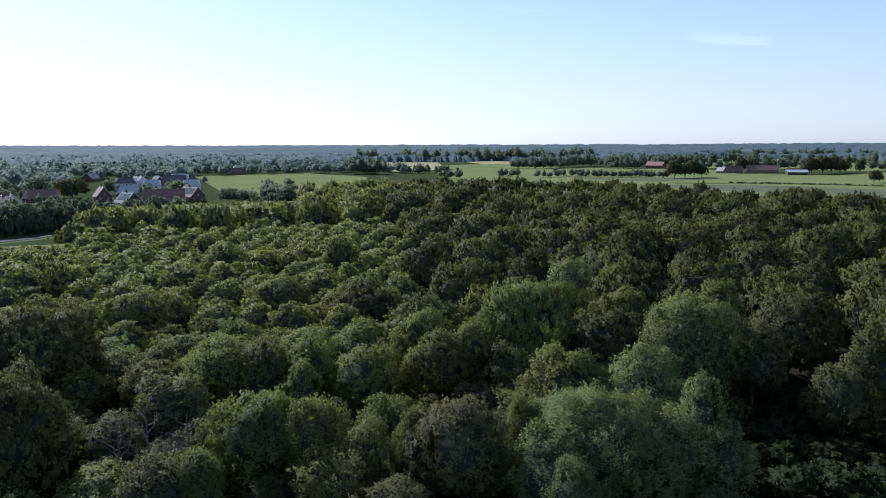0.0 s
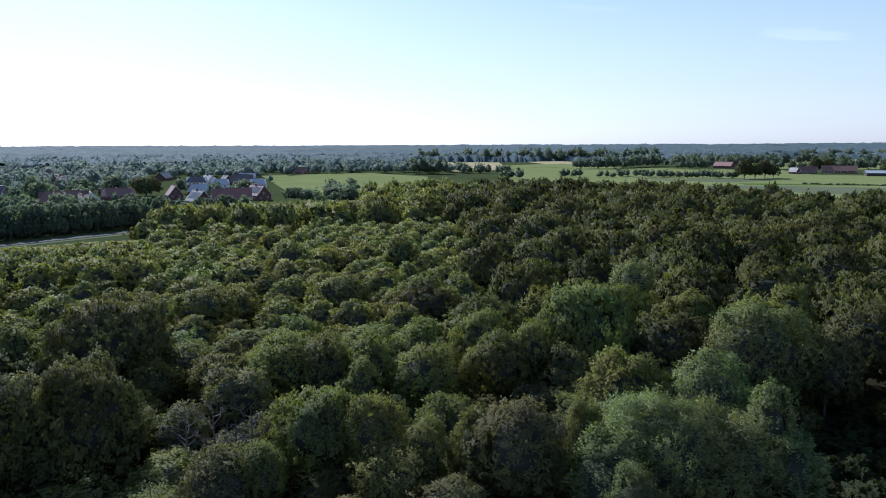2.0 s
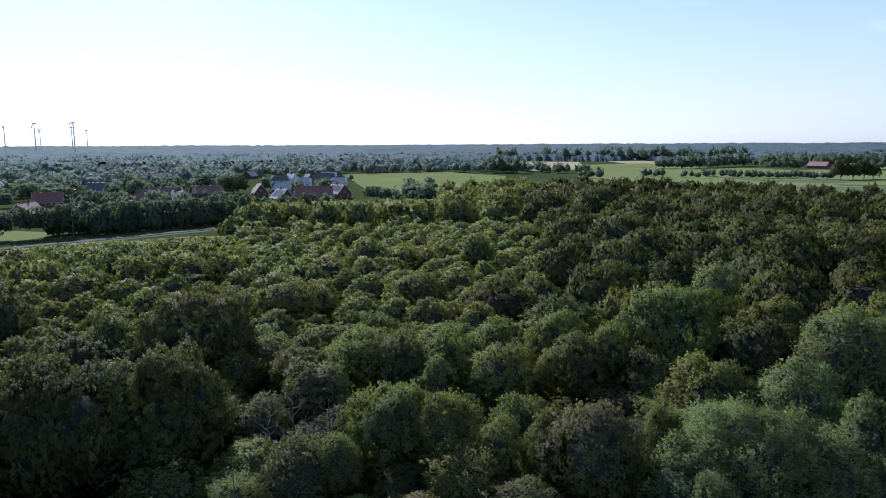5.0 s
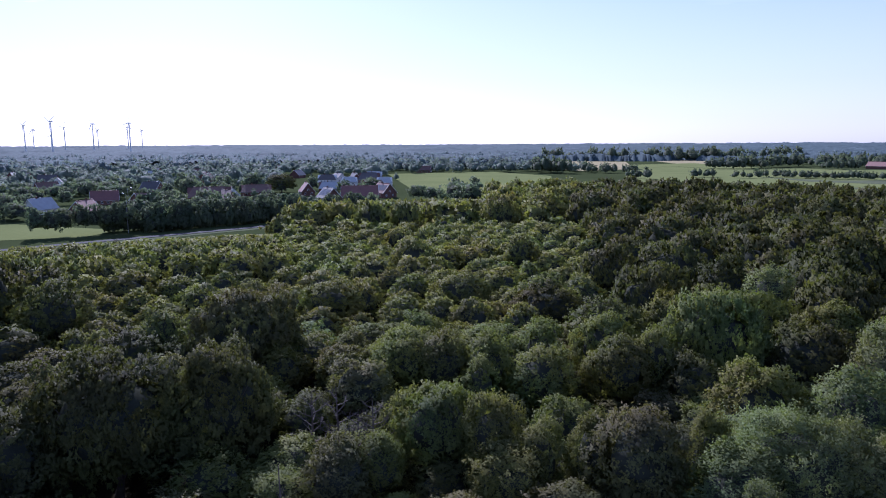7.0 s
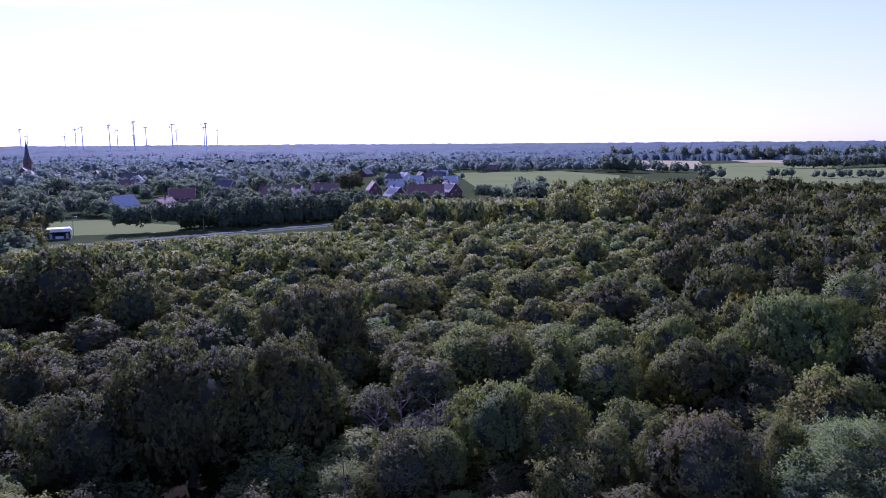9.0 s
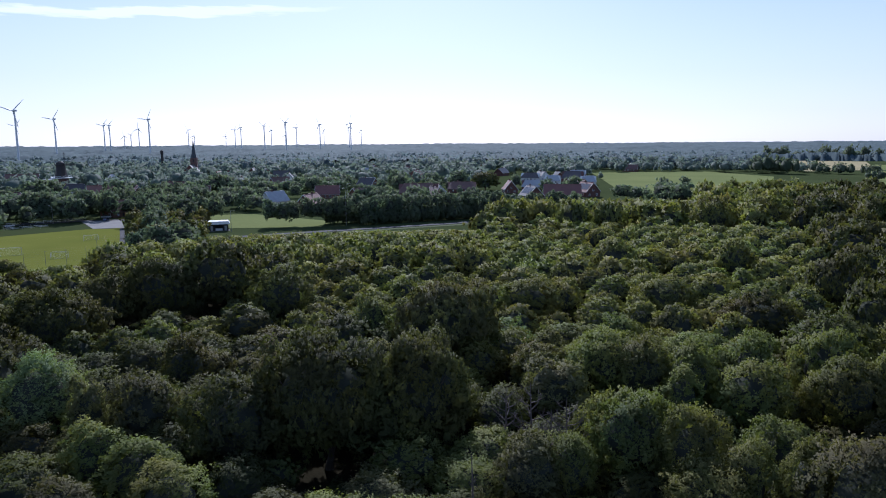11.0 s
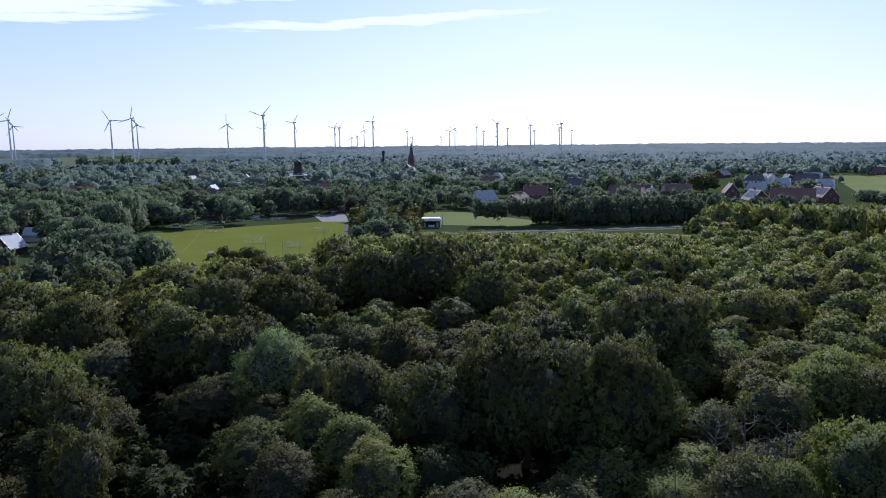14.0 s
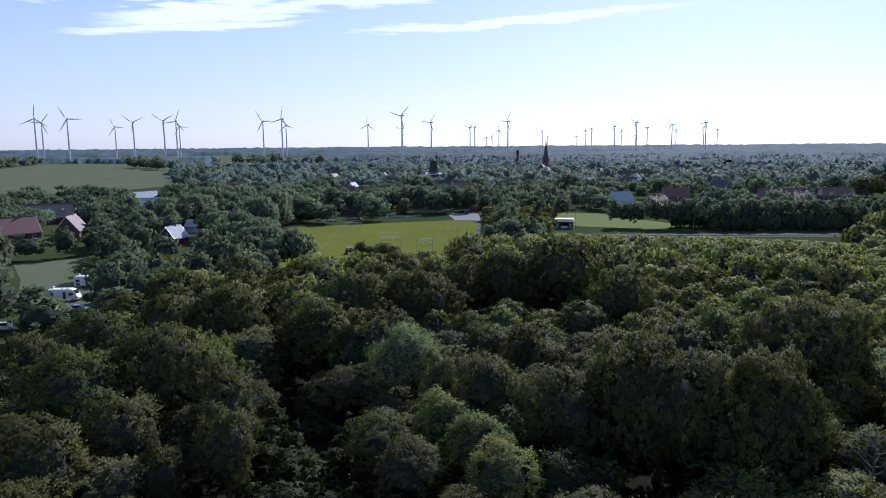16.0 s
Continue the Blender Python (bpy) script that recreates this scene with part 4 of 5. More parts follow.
# farms beyond the east meadow
house(294, 976, 14, 24, 48, 3.5, 8.6, TILE_RED, BRICK, "barn with bright red tiled roof", category="barn", windows=False, chimney=False)
house(334, 812, 10, 18, 75, 3.0, 8.0, TILE_BROWN, BRICK, "farmhouse with " + BROWN)
house(372, 822, 12, 34, 66, 3.2, 8.5, TILE_BROWN, BRICK, "long farm barn with " + BROWN, category="barn")
house(381, 760, 10, 20, 78, 3.2, 5.6, SHEET, DARK, "low open shed with grey sheet roof", category="shed", windows=False, chimney=False)
house(318, 806, 7, 9, 30, 2.8, 7.0, TILE_DARK, BRICK, "farm outhouse with dark roof", category="outhouse", chimney=False)
house(-433, 934, 22, 42, 72, 5.0, 9.4, SHEET, RENDER_WHITE, "pale warehouse with shiny roof", category="warehouse", windows=False, chimney=False)
house(-271, 905, 11, 16, 54, 3.8, 7.0, SHEET, RENDER_WHITE, "white house with light metal roof")
house(-294, 908, 13, 30, 95, 3.2, 8.0, TILE_DARK, BRICK, "long house with dark roof")
# further roofs that show between the village trees
vr = random.Random(4)
roofs = 0
while roofs < 46:
    az, r = vr.uniform(24, 84), vr.uniform(380, 900)
    p = heading(az) * r
    if any(math.hypot(p.x - x, p.y - y) < 26 + q * 0.5 for x, y, q in HOUSE_SPOTS) or any(inside(poly, p.x, p.y) for poly in FIELD_POLYS):
        continue
    mat, text = vr.choice([(TILE_RED, RED), (TILE_BROWN, BROWN), (TILE_DARK, GREY), (TILE_BROWN, BROWN), (SHEET, "pale metal roof and light walls")])
    house(p.x, p.y, vr.uniform(8.5, 11), vr.uniform(12, 18), vr.uniform(0, 180), 3.0, vr.uniform(7.5, 9.2), mat, RENDER_WHITE if mat is SHEET else BRICK,
          "village house with " + text, hip=vr.choice([0, 0, 0.3]), windows=r < 620)
    roofs += 1


def church(x, y, turn):
    c = thing("church", pose(x, y, 0, 0, 0, turn), "brick village church with slender dark spire", "church")
    HOUSE_SPOTS.append((x, y, 20))
    part("tower", box_bm(-3.3, 3.3, -3.3, 3.3, -0.2, 21.0, 0.1), TILE_BROWN, c)
    bm = bmesh.new()
    ring = [bm.verts.new((3.6 * math.cos(math.pi / 8 + k * math.pi / 4), 3.6 * math.sin(math.pi / 8 + k * math.pi / 4), 21.0)) for k in range(8)]
    waist = [bm.verts.new((2.3 * math.cos(math.pi / 8 + k * math.pi / 4), 2.3 * math.sin(math.pi / 8 + k * math.pi / 4), 25.0)) for k in range(8)]
    tip = [bm.verts.new((0.12 * math.cos(math.pi / 8 + k * math.pi / 4), 0.12 * math.sin(math.pi / 8 + k * math.pi / 4), 40.0)) for k in range(8)]
    for low, high in ((ring, waist), (waist, tip)):
        for k in range(8):
            bm.faces.new((low[k], low[(k + 1) % 8], high[(k + 1) % 8], high[k]))
    bm.faces.new(ring[::-1])
    bm.faces.new(tip)
    s = part("spire", bm, COPPER, c, "dark pointed spire")
    part("finial", join_bm([box_bm(-0.1, 0.1, -0.1, 0.1, 40, 42.2), box_bm(-0.6, 0.6, -0.09, 0.09, 41.2, 41.4)]), STEEL, s)
    part("nave", section_bm([(-6, -0.2), (6, -0.2), (6, 7.5), (0, 14), (-6, 7.5)], -27, -3.3), BRICK, c)
    part("roof", section_bm([(-6.5, 7.0), (0, 14.0), (6.5, 7.0), (6.5, 7.3), (0, 14.3), (-6.5, 7.3)], -27.4, -3.3), TILE_DARK, c)
    for k in range(5):
        for side in (-1, 1):
            part("window", box_bm(side * 6 - 0.06, side * 6 + 0.06, -24 + k * 4.3, -22.6 + k * 4.3, 2.2, 6.2, 0.02), GLASS, c)
    for turn_k in range(4):
        bm = box_bm(-0.7, 0.7, 3.25, 3.4, 16.5, 19.5, 0.02)
        bm.transform(pose(0, 0, 0, 0, 0, turn_k * 90))
        part("louvre", bm, DARK, c)


church(-618, 506, 40)


def windmill(x, y, turn):
    w = thing("windmill", pose(x, y, 0, 0, 0, turn), "old gallery windmill with dark body and white stage", "windmill")
    HOUSE_SPOTS.append((x, y, 16))
    lathe = lambda prof, n=8: tube_bm([(0, 0, z) for _, z in prof], [r for r, _ in prof], n)
    part("base", lathe([(5.6, -0.2), (5.2, 6), (4.8, 10.6)]), TILE_BROWN, w)
    part("body", lathe([(4.7, 10.6), (3.9, 15), (3.1, 19.6)]), DARK, w)
    g = part("gallery", lathe([(7.8, 10.1), (7.8, 10.6)], 16), WHITE, w, "white timber gallery")
    part("railing", join_bm([tube_bm([(7.2 * math.cos(k * math.pi / 8), 7.2 * math.sin(k * math.pi / 8), 10.6), (7.2 * math.cos(k * math.pi / 8), 7.2 * math.sin(k * math.pi / 8), 11.7)], [0.06, 0.06], 5) for k in range(16)]
                            + [tube_bm([(7.2 * math.cos(k * math.pi / 8), 7.2 * math.sin(k * math.pi / 8), 11.7) for k in range(17)], [0.07] * 17, 5)]), WHITE, g)
    part("cap", lathe([(3.4, 19.5), (3.5, 20.4), (2.6, 22.2), (1.0, 23.2)], 10), DARK, w, "dark rounded cap")
    for k in range(4):
        bm = join_bm([box_bm(-0.16, 0.16, -4.4, -4.1, 0.3, 9.2)] + [box_bm(-0.9, 0.9, -4.32, -4.24, 1.8 + i * 0.8, 1.88 + i * 0.8) for i in range(10)] + [box_bm(s - 0.05, s + 0.05, -4.32, -4.24, 1.8, 9.1) for s in (-0.9, 0.9)])
        bm.transform(pose(0, 0, 20.8) @ pose(0, 0, 0, 0, k * 90 + 3, 0))
        part("sail", bm, DARK, w)
    part("windshaft", tube_bm([(0, 0, 20.8), (0, -4.6, 20.8)], [0.35, 0.3], 8), DARK, w)


windmill(-545, 318, 100)

# slim dark water tower behind the village
tower = thing("water_tower", pose(-817, 617, 0), "slim dark water tower among village trees", "tower")
part("shaft", tube_bm([(0, 0, -0.2), (0, 0, 22)], [1.9, 1.6], 12), DARK, tower)
part("tank", tube_bm([(0, 0, 22), (0, 0, 22.6), (0, 0, 27), (0, 0, 28)], [1.7, 2.1, 2.1, 0.4], 12), DARK, tower)

# ---------------------------------------------------------------- wind turbines
# heading in degrees and the height of the hub above the eye, in degrees
TURBINES = [(88.76, 2.08), (88.34, 1.78), (86.74, 2.06), (83.68, 1.52), (82.45, 1.85), (80.35, 1.98), (79.48, 1.94), (79.26, 1.52), (73.12, 1.94),
            (71.69, 2.11), (71.37, 1.63), (64.96, 1.65), (62.24, 2.34), (62.21, 1.31), (59.89, 1.79), (56.76, 1.35), (56.39, 1.35), (55.44, 0.58),
            (54.99, 0.66), (54.45, 1.11), (53.73, 1.81), (50.99, 1.02), (50.58, 0.57), (48.28, 0.55), (47.59, 1.02), (47.15, 1.19), (45.38, 1.30),
            (44.86, 0.99), (43.73, 1.57), (43.78, 0.58), (42.92, 1.17), (41.10, 1.40), (40.79, 0.97), (38.81, 1.15), (38.67, 1.48), (37.85, 0.96)]


def lathe_bm(rows, sides=12):
    return tube_bm([(0, 0, z) for _, z in rows], [r for r, _ in rows], sides)


TOWER_MESH = mesh_of(lathe_bm([(2.3, 0), (2.1, 30), (1.7, 65), (1.25, 99)]), TURBINE, "tower")
NACELLE_MESH = mesh_of(box_bm(-1.9, 1.9, -3.2, 6.5, -1.8, 2.0, 0.6), TURBINE, "nacelle")
HUB_MESH = mesh_of(tube_bm([(0, -3.2, 0), (0, -4.6, 0), (0, -5.6, 0), (0, -6.2, 0)], [1.7, 1.6, 1.0, 0.2], 10), TURBINE, "hub")


def blade_bm(length):
    """A twisted, tapered blade that stands up from the hub."""
    bm = bmesh.new()
    loops = []
    for f, chord, thick, twist in ((0, 1.6, 1.4, 0), (0.08, 2.2, 1.0, 40), (0.2, 3.2, 0.7, 25), (0.5, 2.1, 0.4, 12), (0.8, 1.3, 0.25, 6), (1.0, 0.3, 0.1, 2)):
        turn = pose(0, 0, 0, 0, 0, twist)
        loops.append([bm.verts.new(turn @ Vector((chord * (0.5 * math.cos(k * math.pi / 3) + 0.1), thick * 0.5 * math.sin(k * math.pi / 3), 0)) + Vector((0, -4.7, 1.0 + f * length))) for k in range(6)])
    for low, high in zip(loops, loops[1:]):
        for k in range(6):
            bm.faces.new((low[k], low[(k + 1) % 6], high[(k + 1) % 6], high[k]))
    bm.faces.new(loops[-1])
    return bm


BLADE_MESH = mesh_of(blade_bm(33.0), TURBINE, "blade")
tr = random.Random(8)
for az, el in TURBINES:
    away = min(4300.0, 68.0 / math.tan(radians(el)))
    hub_z = EYE + away * math.tan(radians(el))
    p = heading(az) * away
    t = thing("wind_turbine", pose(p.x, p.y, 0, 0, 0, 100 + 180 + tr.uniform(-6, 6)), "white three-bladed wind turbine on the horizon", "wind turbine", "wind farm")
    scale = Matrix.Diagonal((1, 1, hub_z / 100, 1))
    child(new("tower", TOWER_MESH), t).matrix_basis = scale
    n = child(new("nacelle", NACELLE_MESH), t)
    n.matrix_basis = pose(0, 0, hub_z)
    rotor = child(new("hub", HUB_MESH), t)
    rotor.matrix_basis = pose(0, 0, hub_z)
    phase = tr.uniform(0, 120)
    for k in range(3):
        child(new("blade", BLADE_MESH), rotor).matrix_basis = pose(0, 0, 0, 0, phase + 120 * k, 0)

# ---------------------------------------------------------------- village trees and distance
vt = random.Random(21)
village = []
LINES = [(x, y, math.hypot(x, y)) for x, y, _ in HOUSE_SPOTS[:44]]
tries = 0
while len(village) < 2300 and tries < 60000:
    tries += 1
    az, r = vt.uniform(3, 97), math.sqrt(vt.uniform(300 ** 2, 1150 ** 2))
    if r < edge_at(az) + 20 or (az < 12 and r < 830):
        continue
    p = heading(az) * r
    if (14 < az < 28 and r < 730 and vt.random() < 0.85) or (az > 79 and 520 < r < 720) or 28 < az < 42 and r < 500 and vt.random() < 0.5:
        continue
    radius = 3.4 + 7.6 * vt.random() ** 1.5
    if any(inside(poly, p.x, p.y) for poly in FIELD_POLYS):
        continue
    if any(math.hypot(p.x - x, p.y - y) < q + radius for x, y, q in HOUSE_SPOTS):
        continue
    if any(abs(p.x * hy - p.y * hx) / hr < 9 and 0 < hr - r < 70 for hx, hy, hr in LINES):
        continue
    if -320 < p.x < -120 and 150 < p.y < 330 and r < 360:
        continue
    if any(math.hypot(p.x - x, p.y - y) < 6.0 for _, x, y, _, _ in village[-400:]):
        continue
    village.append((0, p.x, p.y, vt.uniform(7.0, 11.5) * (0.62 + 0.068 * radius), radius))
GARDEN = [crown_arrays(rng_models, 80, 0.9, lobes=14, low=0.4, core=2, heart=0.74, lift=0.8) for _ in range(6)]
GARDEN += [crown_arrays(rng_models, 110, 1.2, lobes=18, radius=WIDE_R, low=0.4, core=2, heart=0.72, lift=0.8) for _ in range(4)]
NEAR_GARDEN = [crown_arrays(rng_models, 440, 0.64, lobes=20, low=0.5, core=3, heart=0.6, lift=0.5) for _ in range(6)]
NEAR_GARDEN += [crown_arrays(rng_models, 760, 0.74, lobes=26, radius=WIDE_R, low=0.4, core=3, heart=0.56, lift=0.5) for _ in range(4)]
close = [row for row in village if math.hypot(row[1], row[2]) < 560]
tagged(scatter_mesh("village_trees", HAZED_VILLAGE, spots([row for row in village if row not in close]), GARDEN), "garden and street trees of the village, leaves paled for haze", "trees", kind="stuff")
tagged(scatter_mesh("garden_trees", HAZED_PARK_LEAVES, spots(close), NEAR_GARDEN, CORE_SHADE), "broad dark trees in gardens along the forest", "trees", kind="stuff")

# the dense trees round the pitch and the camping ground
park = []
for _ in range(9000):
    az, r = vt.uniform(51, 99), math.sqrt(vt.uniform(150 ** 2, 470 ** 2))
    p = heading(az) * r
    radius = vt.uniform(3.2, 5.8)
    if r < edge_at(az) + 4 or any(inside(poly, p.x + dx, p.y + dy) for poly in (PITCH, CAMP, KIOSK_MEADOW) for dx, dy in ((0, 0), (4, 0), (-4, 0), (0, 4), (0, -4))):
        continue
    if any(math.hypot(p.x - x, p.y - y) < q + radius - 2 for x, y, q in HOUSE_SPOTS) or any(math.hypot(p.x - x, p.y - y) < 6 for x, y, _ in placed):
        continue
    if 55 < az < 73 and r < 285 or 85.7 < az < 89.2 and r < 212:
        continue
    if any(abs(p.x * hy - p.y * hx) / hr < 9 and 0 < hr - r < 60 for hx, hy, hr in LINES):
        continue
    if inside([(-346, 100), (-346, 215), (-270, 215), (-196, 165), (-180, 100)], p.x, p.y) or inside([(-246, 160), (-222, 222), (-190, 250), (-150, 300), (-120, 300), (-180, 190)], p.x, p.y):
        continue
    if any(math.hypot(p.x - x, p.y - y) < 0.75 * (radius + q) for _, x, y, _, q in park):
        continue
    park.append((0, p.x, p.y, vt.uniform(7.0, 12.5), radius))
PARK = [crown_arrays(rng_models, 430, 0.64, lobes=22, low=0.6, core=3, heart=0.62, radius=5.0 if k < 6 else WIDE_R) for k in range(10)]
tagged(scatter_mesh("park_trees", HAZED_PARK_LEAVES, spots(park), PARK, CORE_SHADE), "dense dark trees round the pitch and camping ground", "trees", kind="stuff")

# light green grove between the path and the road
grove = []
GROVE = [(-219, 151), (-287, 196), (-283, 222), (-246, 206), (-206, 168)]
for _ in range(900):
    x, y, radius = vt.uniform(-290, -200), vt.uniform(148, 226), vt.uniform(2.8, 4.6)
    if inside(GROVE, x, y) and math.hypot(x + 231.5, y - 200) > 11 and all(math.hypot(x - a, y - b) > 0.8 * (radius + q) for _, a, b, _, q in grove):
        grove.append((0, x, y, vt.uniform(5.0, 9.0), radius))
tagged(scatter_mesh("grove", MIXED, spots(grove), PARK), "light green bushy grove beside the path", "grove", kind="stuff")

# tree lines and single trees on the open land
lines = []


def tree_line(a, b, count, top, radius, wobble):
    for k in range(count):
        f = k / max(1, count - 1)
        lines.append((0, a[0] + (b[0] - a[0]) * f + vt.uniform(-wobble, wobble), a[1] + (b[1] - a[1]) * f + vt.uniform(-wobble, wobble),
                      1.35 * top * vt.uniform(0.65, 1.2), 1.2 * radius * vt.uniform(0.7, 1.25)))


tree_line((-108, 815), (-62, 800), 14, 13, 5.5, 9)
tree_line((-52, 830), (-4, 800), 14, 8.5, 4.5, 8)
tree_line((0, 706), (16, 695), 6, 7, 3.6, 3)
tree_line((58, 738), (80, 735), 6, 6, 3.4, 3)
tree_line((94, 728), (116, 720), 6, 5, 3.6, 3)
tree_line((122, 752), (160, 726), 14, 5.5, 3.4, 4)
tree_line((160, 726), (222, 706), 20, 5.5, 3.4, 4)
tree_line((140, 760), (215, 730), 14, 5.0, 3.2, 5)
tree_line((346, 940), (374, 932), 5, 9, 5.0, 4)
tree_line((395, 915), (490, 945), 20, 10, 5.5, 10)
tree_line((100, 956), (136, 952), 10, 10, 5.0, 6)
tree_line((136, 956), (228, 1064), 26, 12, 6.0, 10)
tree_line((228, 950), (262, 948), 9, 9.5, 5.0, 5)
tree_line((245, 1040), (345, 1020), 20, 11, 6.0, 16)
tree_line((240, 1120), (420, 1100), 30, 12, 6.5, 24)
tree_line((270, 1440), (300, 1445), 9, 17, 5.5, 8)
tree_line((400, 1150), (700, 1130), 34, 12, 6.5, 20)
tree_line((520, 860), (720, 850), 22, 10, 6, 10)
tree_line((250, 612), (334, 578), 40, 1.1, 1.6, 1.5)
tree_line((334, 578), (450, 495), 40, 1.1, 1.6, 1.5)
tree_line((-160, 1340), (260, 1345), 60, 16, 8, 16)
tree_line((620, 1560), (900, 1500), 40, 13, 8, 18)
for x, y, top, radius in ((-256, 415, 9.5, 2.3), (-261, 435, 9.0, 2.1), (-238, 413, 6.5, 2.2), (-231, 413, 5.5, 1.8), (-185, 388, 4.5, 4.0), (-191, 388, 4.5, 4.0)):
    lines.append((0, x, y, top, radius))
FARM_TREES = [(228, 694, 18, 8.0), (240, 700, 15, 7.0), (252, 708, 17, 8.0), (262, 714, 13, 6.0), (354, 838, 17, 8.0), (370, 850, 15, 7.5), (398, 776, 12, 6.0),
              (408, 782, 18, 8.5), (422, 784, 19, 9.0), (436, 792, 19, 9.0), (450, 800, 15, 8.0), (464, 814, 14, 7.0), (474, 802, 15, 6.5), (374, 611, 11, 5.0),
              (382, 617, 9, 4.0), (-244, 462, 13.5, 11.0)]
for i, (x, y, top, radius) in enumerate(FARM_TREES):
    plant("oak", 3, i % 3, x, y, top, radius, vt.uniform(0, 360), "field trees", "large round dark green tree standing in the open fields")
tree_line((-690, 150), (-800, 190), 20, 12, 6, 18)
tree_line((-1400, 180), (-1150, 210), 22, 14, 8, 15)
tree_line((-1880, 40), (-1420, -60), 40, 13, 8, 15)
tree_line((-1250, 250), (-1000, 330), 10, 13, 7, 22)
tree_line((-1100, 420), (-1500, 400), 26, 14, 8, 18)
tagged(scatter_mesh("field_trees", HAZED_PARK_LEAVES, spots(lines), GARDEN), "dark hedgerow trees between the fields", "trees", kind="stuff")


# scattered woods over the plain, closing up towards the horizon
def wooded(x, y):
    """Above zero where the plain is under trees."""
    az, r = polar(x, y)
    if (az < 7 and r < 1300) or (az > 60 and 1100 < r < 1350):
        return -1.0
    limit = 0.0 if az > 58 and r < 3600 else 0.32
    cover_here = limit - noise.noise(Vector((x / 420, y / 420, 3.0))) - 0.35 * noise.noise(Vector((x / 130, y / 130, 7.0)))
    return -1.0 if cover_here > 0 and any(inside(poly, x, y) for poly in FIELD_POLYS) else cover_here


woods = []
for _ in range(12000):
    if len(woods) >= 1500:
        break
    az, r = vt.uniform(-38, 97), 900.0 * (1600.0 / 900.0) ** vt.random()
    p = heading(az) * r
    if wooded(p.x, p.y) > 0:
        woods.append((0, p.x, p.y, vt.uniform(9.0, 16.0), vt.uniform(4.5, 8.0)))
WOODS = [crown_arrays(rng_models, 40, 1.3, lobes=12, low=0.2, core=2, heart=0.82, radius=5.0 if k < 6 else WIDE_R, lift=0.5) for k in range(10)]
tagged(scatter_mesh("plain_woods", HAZED_FAR_LEAVES, spots(woods), WOODS), "woods scattered over the flat plain, tinted bluish for haze", "woods", kind="stuff")


RISE = ((-30, -15, 18, 30, 45, 78, 90), (14, 8, 6, 11, 12, 18, 18))  # lifts the far woods by heading to fit the skyline in the camera's view


def far_woods():
    """Woods towards the horizon: one uneven canopy with open fields in it."""
    nr, na = 110, 1000
    r = 1000.0 * 4.95 ** np.linspace(0, 1, nr)
    az = np.linspace(-40, 100, na)
    co = np.zeros((nr, na, 3))
    wood = np.zeros((nr, na), bool)
    jitter = np.random.default_rng(2)
    for i in range(nr):
        rise = max(0.0, (r[i] - 2600) / 2350) ** 2
        for j in range(na):
            a = radians(az[j] + jitter.uniform(-0.05, 0.05))
            far = r[i] * (1 + jitter.uniform(-0.004, 0.0))
            x, y = -math.sin(a) * far, math.cos(a) * far
            dense = min(1.0, max(0.0, wooded(x, y) * 6)) if i < nr - 8 else 1.0
            tall = 10 + 4 * noise.noise(Vector((x / 300, y / 300, 1.0))) + 6 * noise.noise(Vector((x / 45, y / 45, 4.0))) + jitter.uniform(-1.6, 1.6)
            swell = rise * float(np.interp(az[j], RISE[0], RISE[1]))
            wood[i, j] = dense > 0
            co[i, j] = (x, y, (tall * dense + swell) if dense > 0 else -0.5)
    index = np.arange(nr * na).reshape(nr, na)
    any_wood = wood[:-1, :-1] | wood[1:, :-1] | wood[:-1, 1:] | wood[1:, 1:]
    q = np.stack((index[:-1, :-1], index[:-1, 1:], index[1:, 1:], index[1:, :-1]), axis=-1)[any_wood]
    return face_mesh("far_woods", co.reshape(-1, 3), q, HAZED_FAR_WOOD)


tagged(new("far_woods", far_woods()), "woods stretching over the plain to the horizon, tinted bluish for haze", "woods", kind="stuff")


# ---------------------------------------------------------------- the pitch and its things
def bar(a, b, r=0.05, sides=6):
    return tube_bm([a, b], [r, r], sides)


def goal(x, y, turn, width, height, label):
    g = thing("goal", pose(x, y, 0.06, 0, 0, turn), label, "goal", "football goals")
    a = width / 2
    for side in (-1, 1):
        part("post", bar((side * a, 0, 0), (side * a, 0, height), 0.06), WHITE, g)
        part("stay", bar((side * a, 0, height), (side * a, 1.6, 0.05), 0.03), STEEL, g)
    part("crossbar", bar((-a, 0, height), (a, 0, height), 0.06), WHITE, g)
    part("ground_bar", bar((-a, 1.6, 0.05), (a, 1.6, 0.05), 0.03), STEEL, g)
    strands = [bar((-a + k * width / 12, 0, height), (-a + k * width / 12, 1.6, 0.05), 0.012, 3) for k in range(1, 12)]
    strands += [bar((-a, 1.6 * k / 6, height * (1 - k / 6)), (a, 1.6 * k / 6, height * (1 - k / 6)), 0.012, 3) for k in range(1, 6)]
    part("net", join_bm(strands), WHITE, g, "white knotted net")


goal(-283.5, 124.2, 58, 7.32, 2.44, "white football goal with net on the pitch")
goal(-251.2, 155.8, 60, 5.0, 2.0, "small white goal with net on the pitch")
goal(-241.5, 121.0, 235, 7.32, 2.44, "white football goal with net on the pitch")
goal(-221.4, 126.2, 235, 5.0, 2.0, "small white goal with net on the pitch")


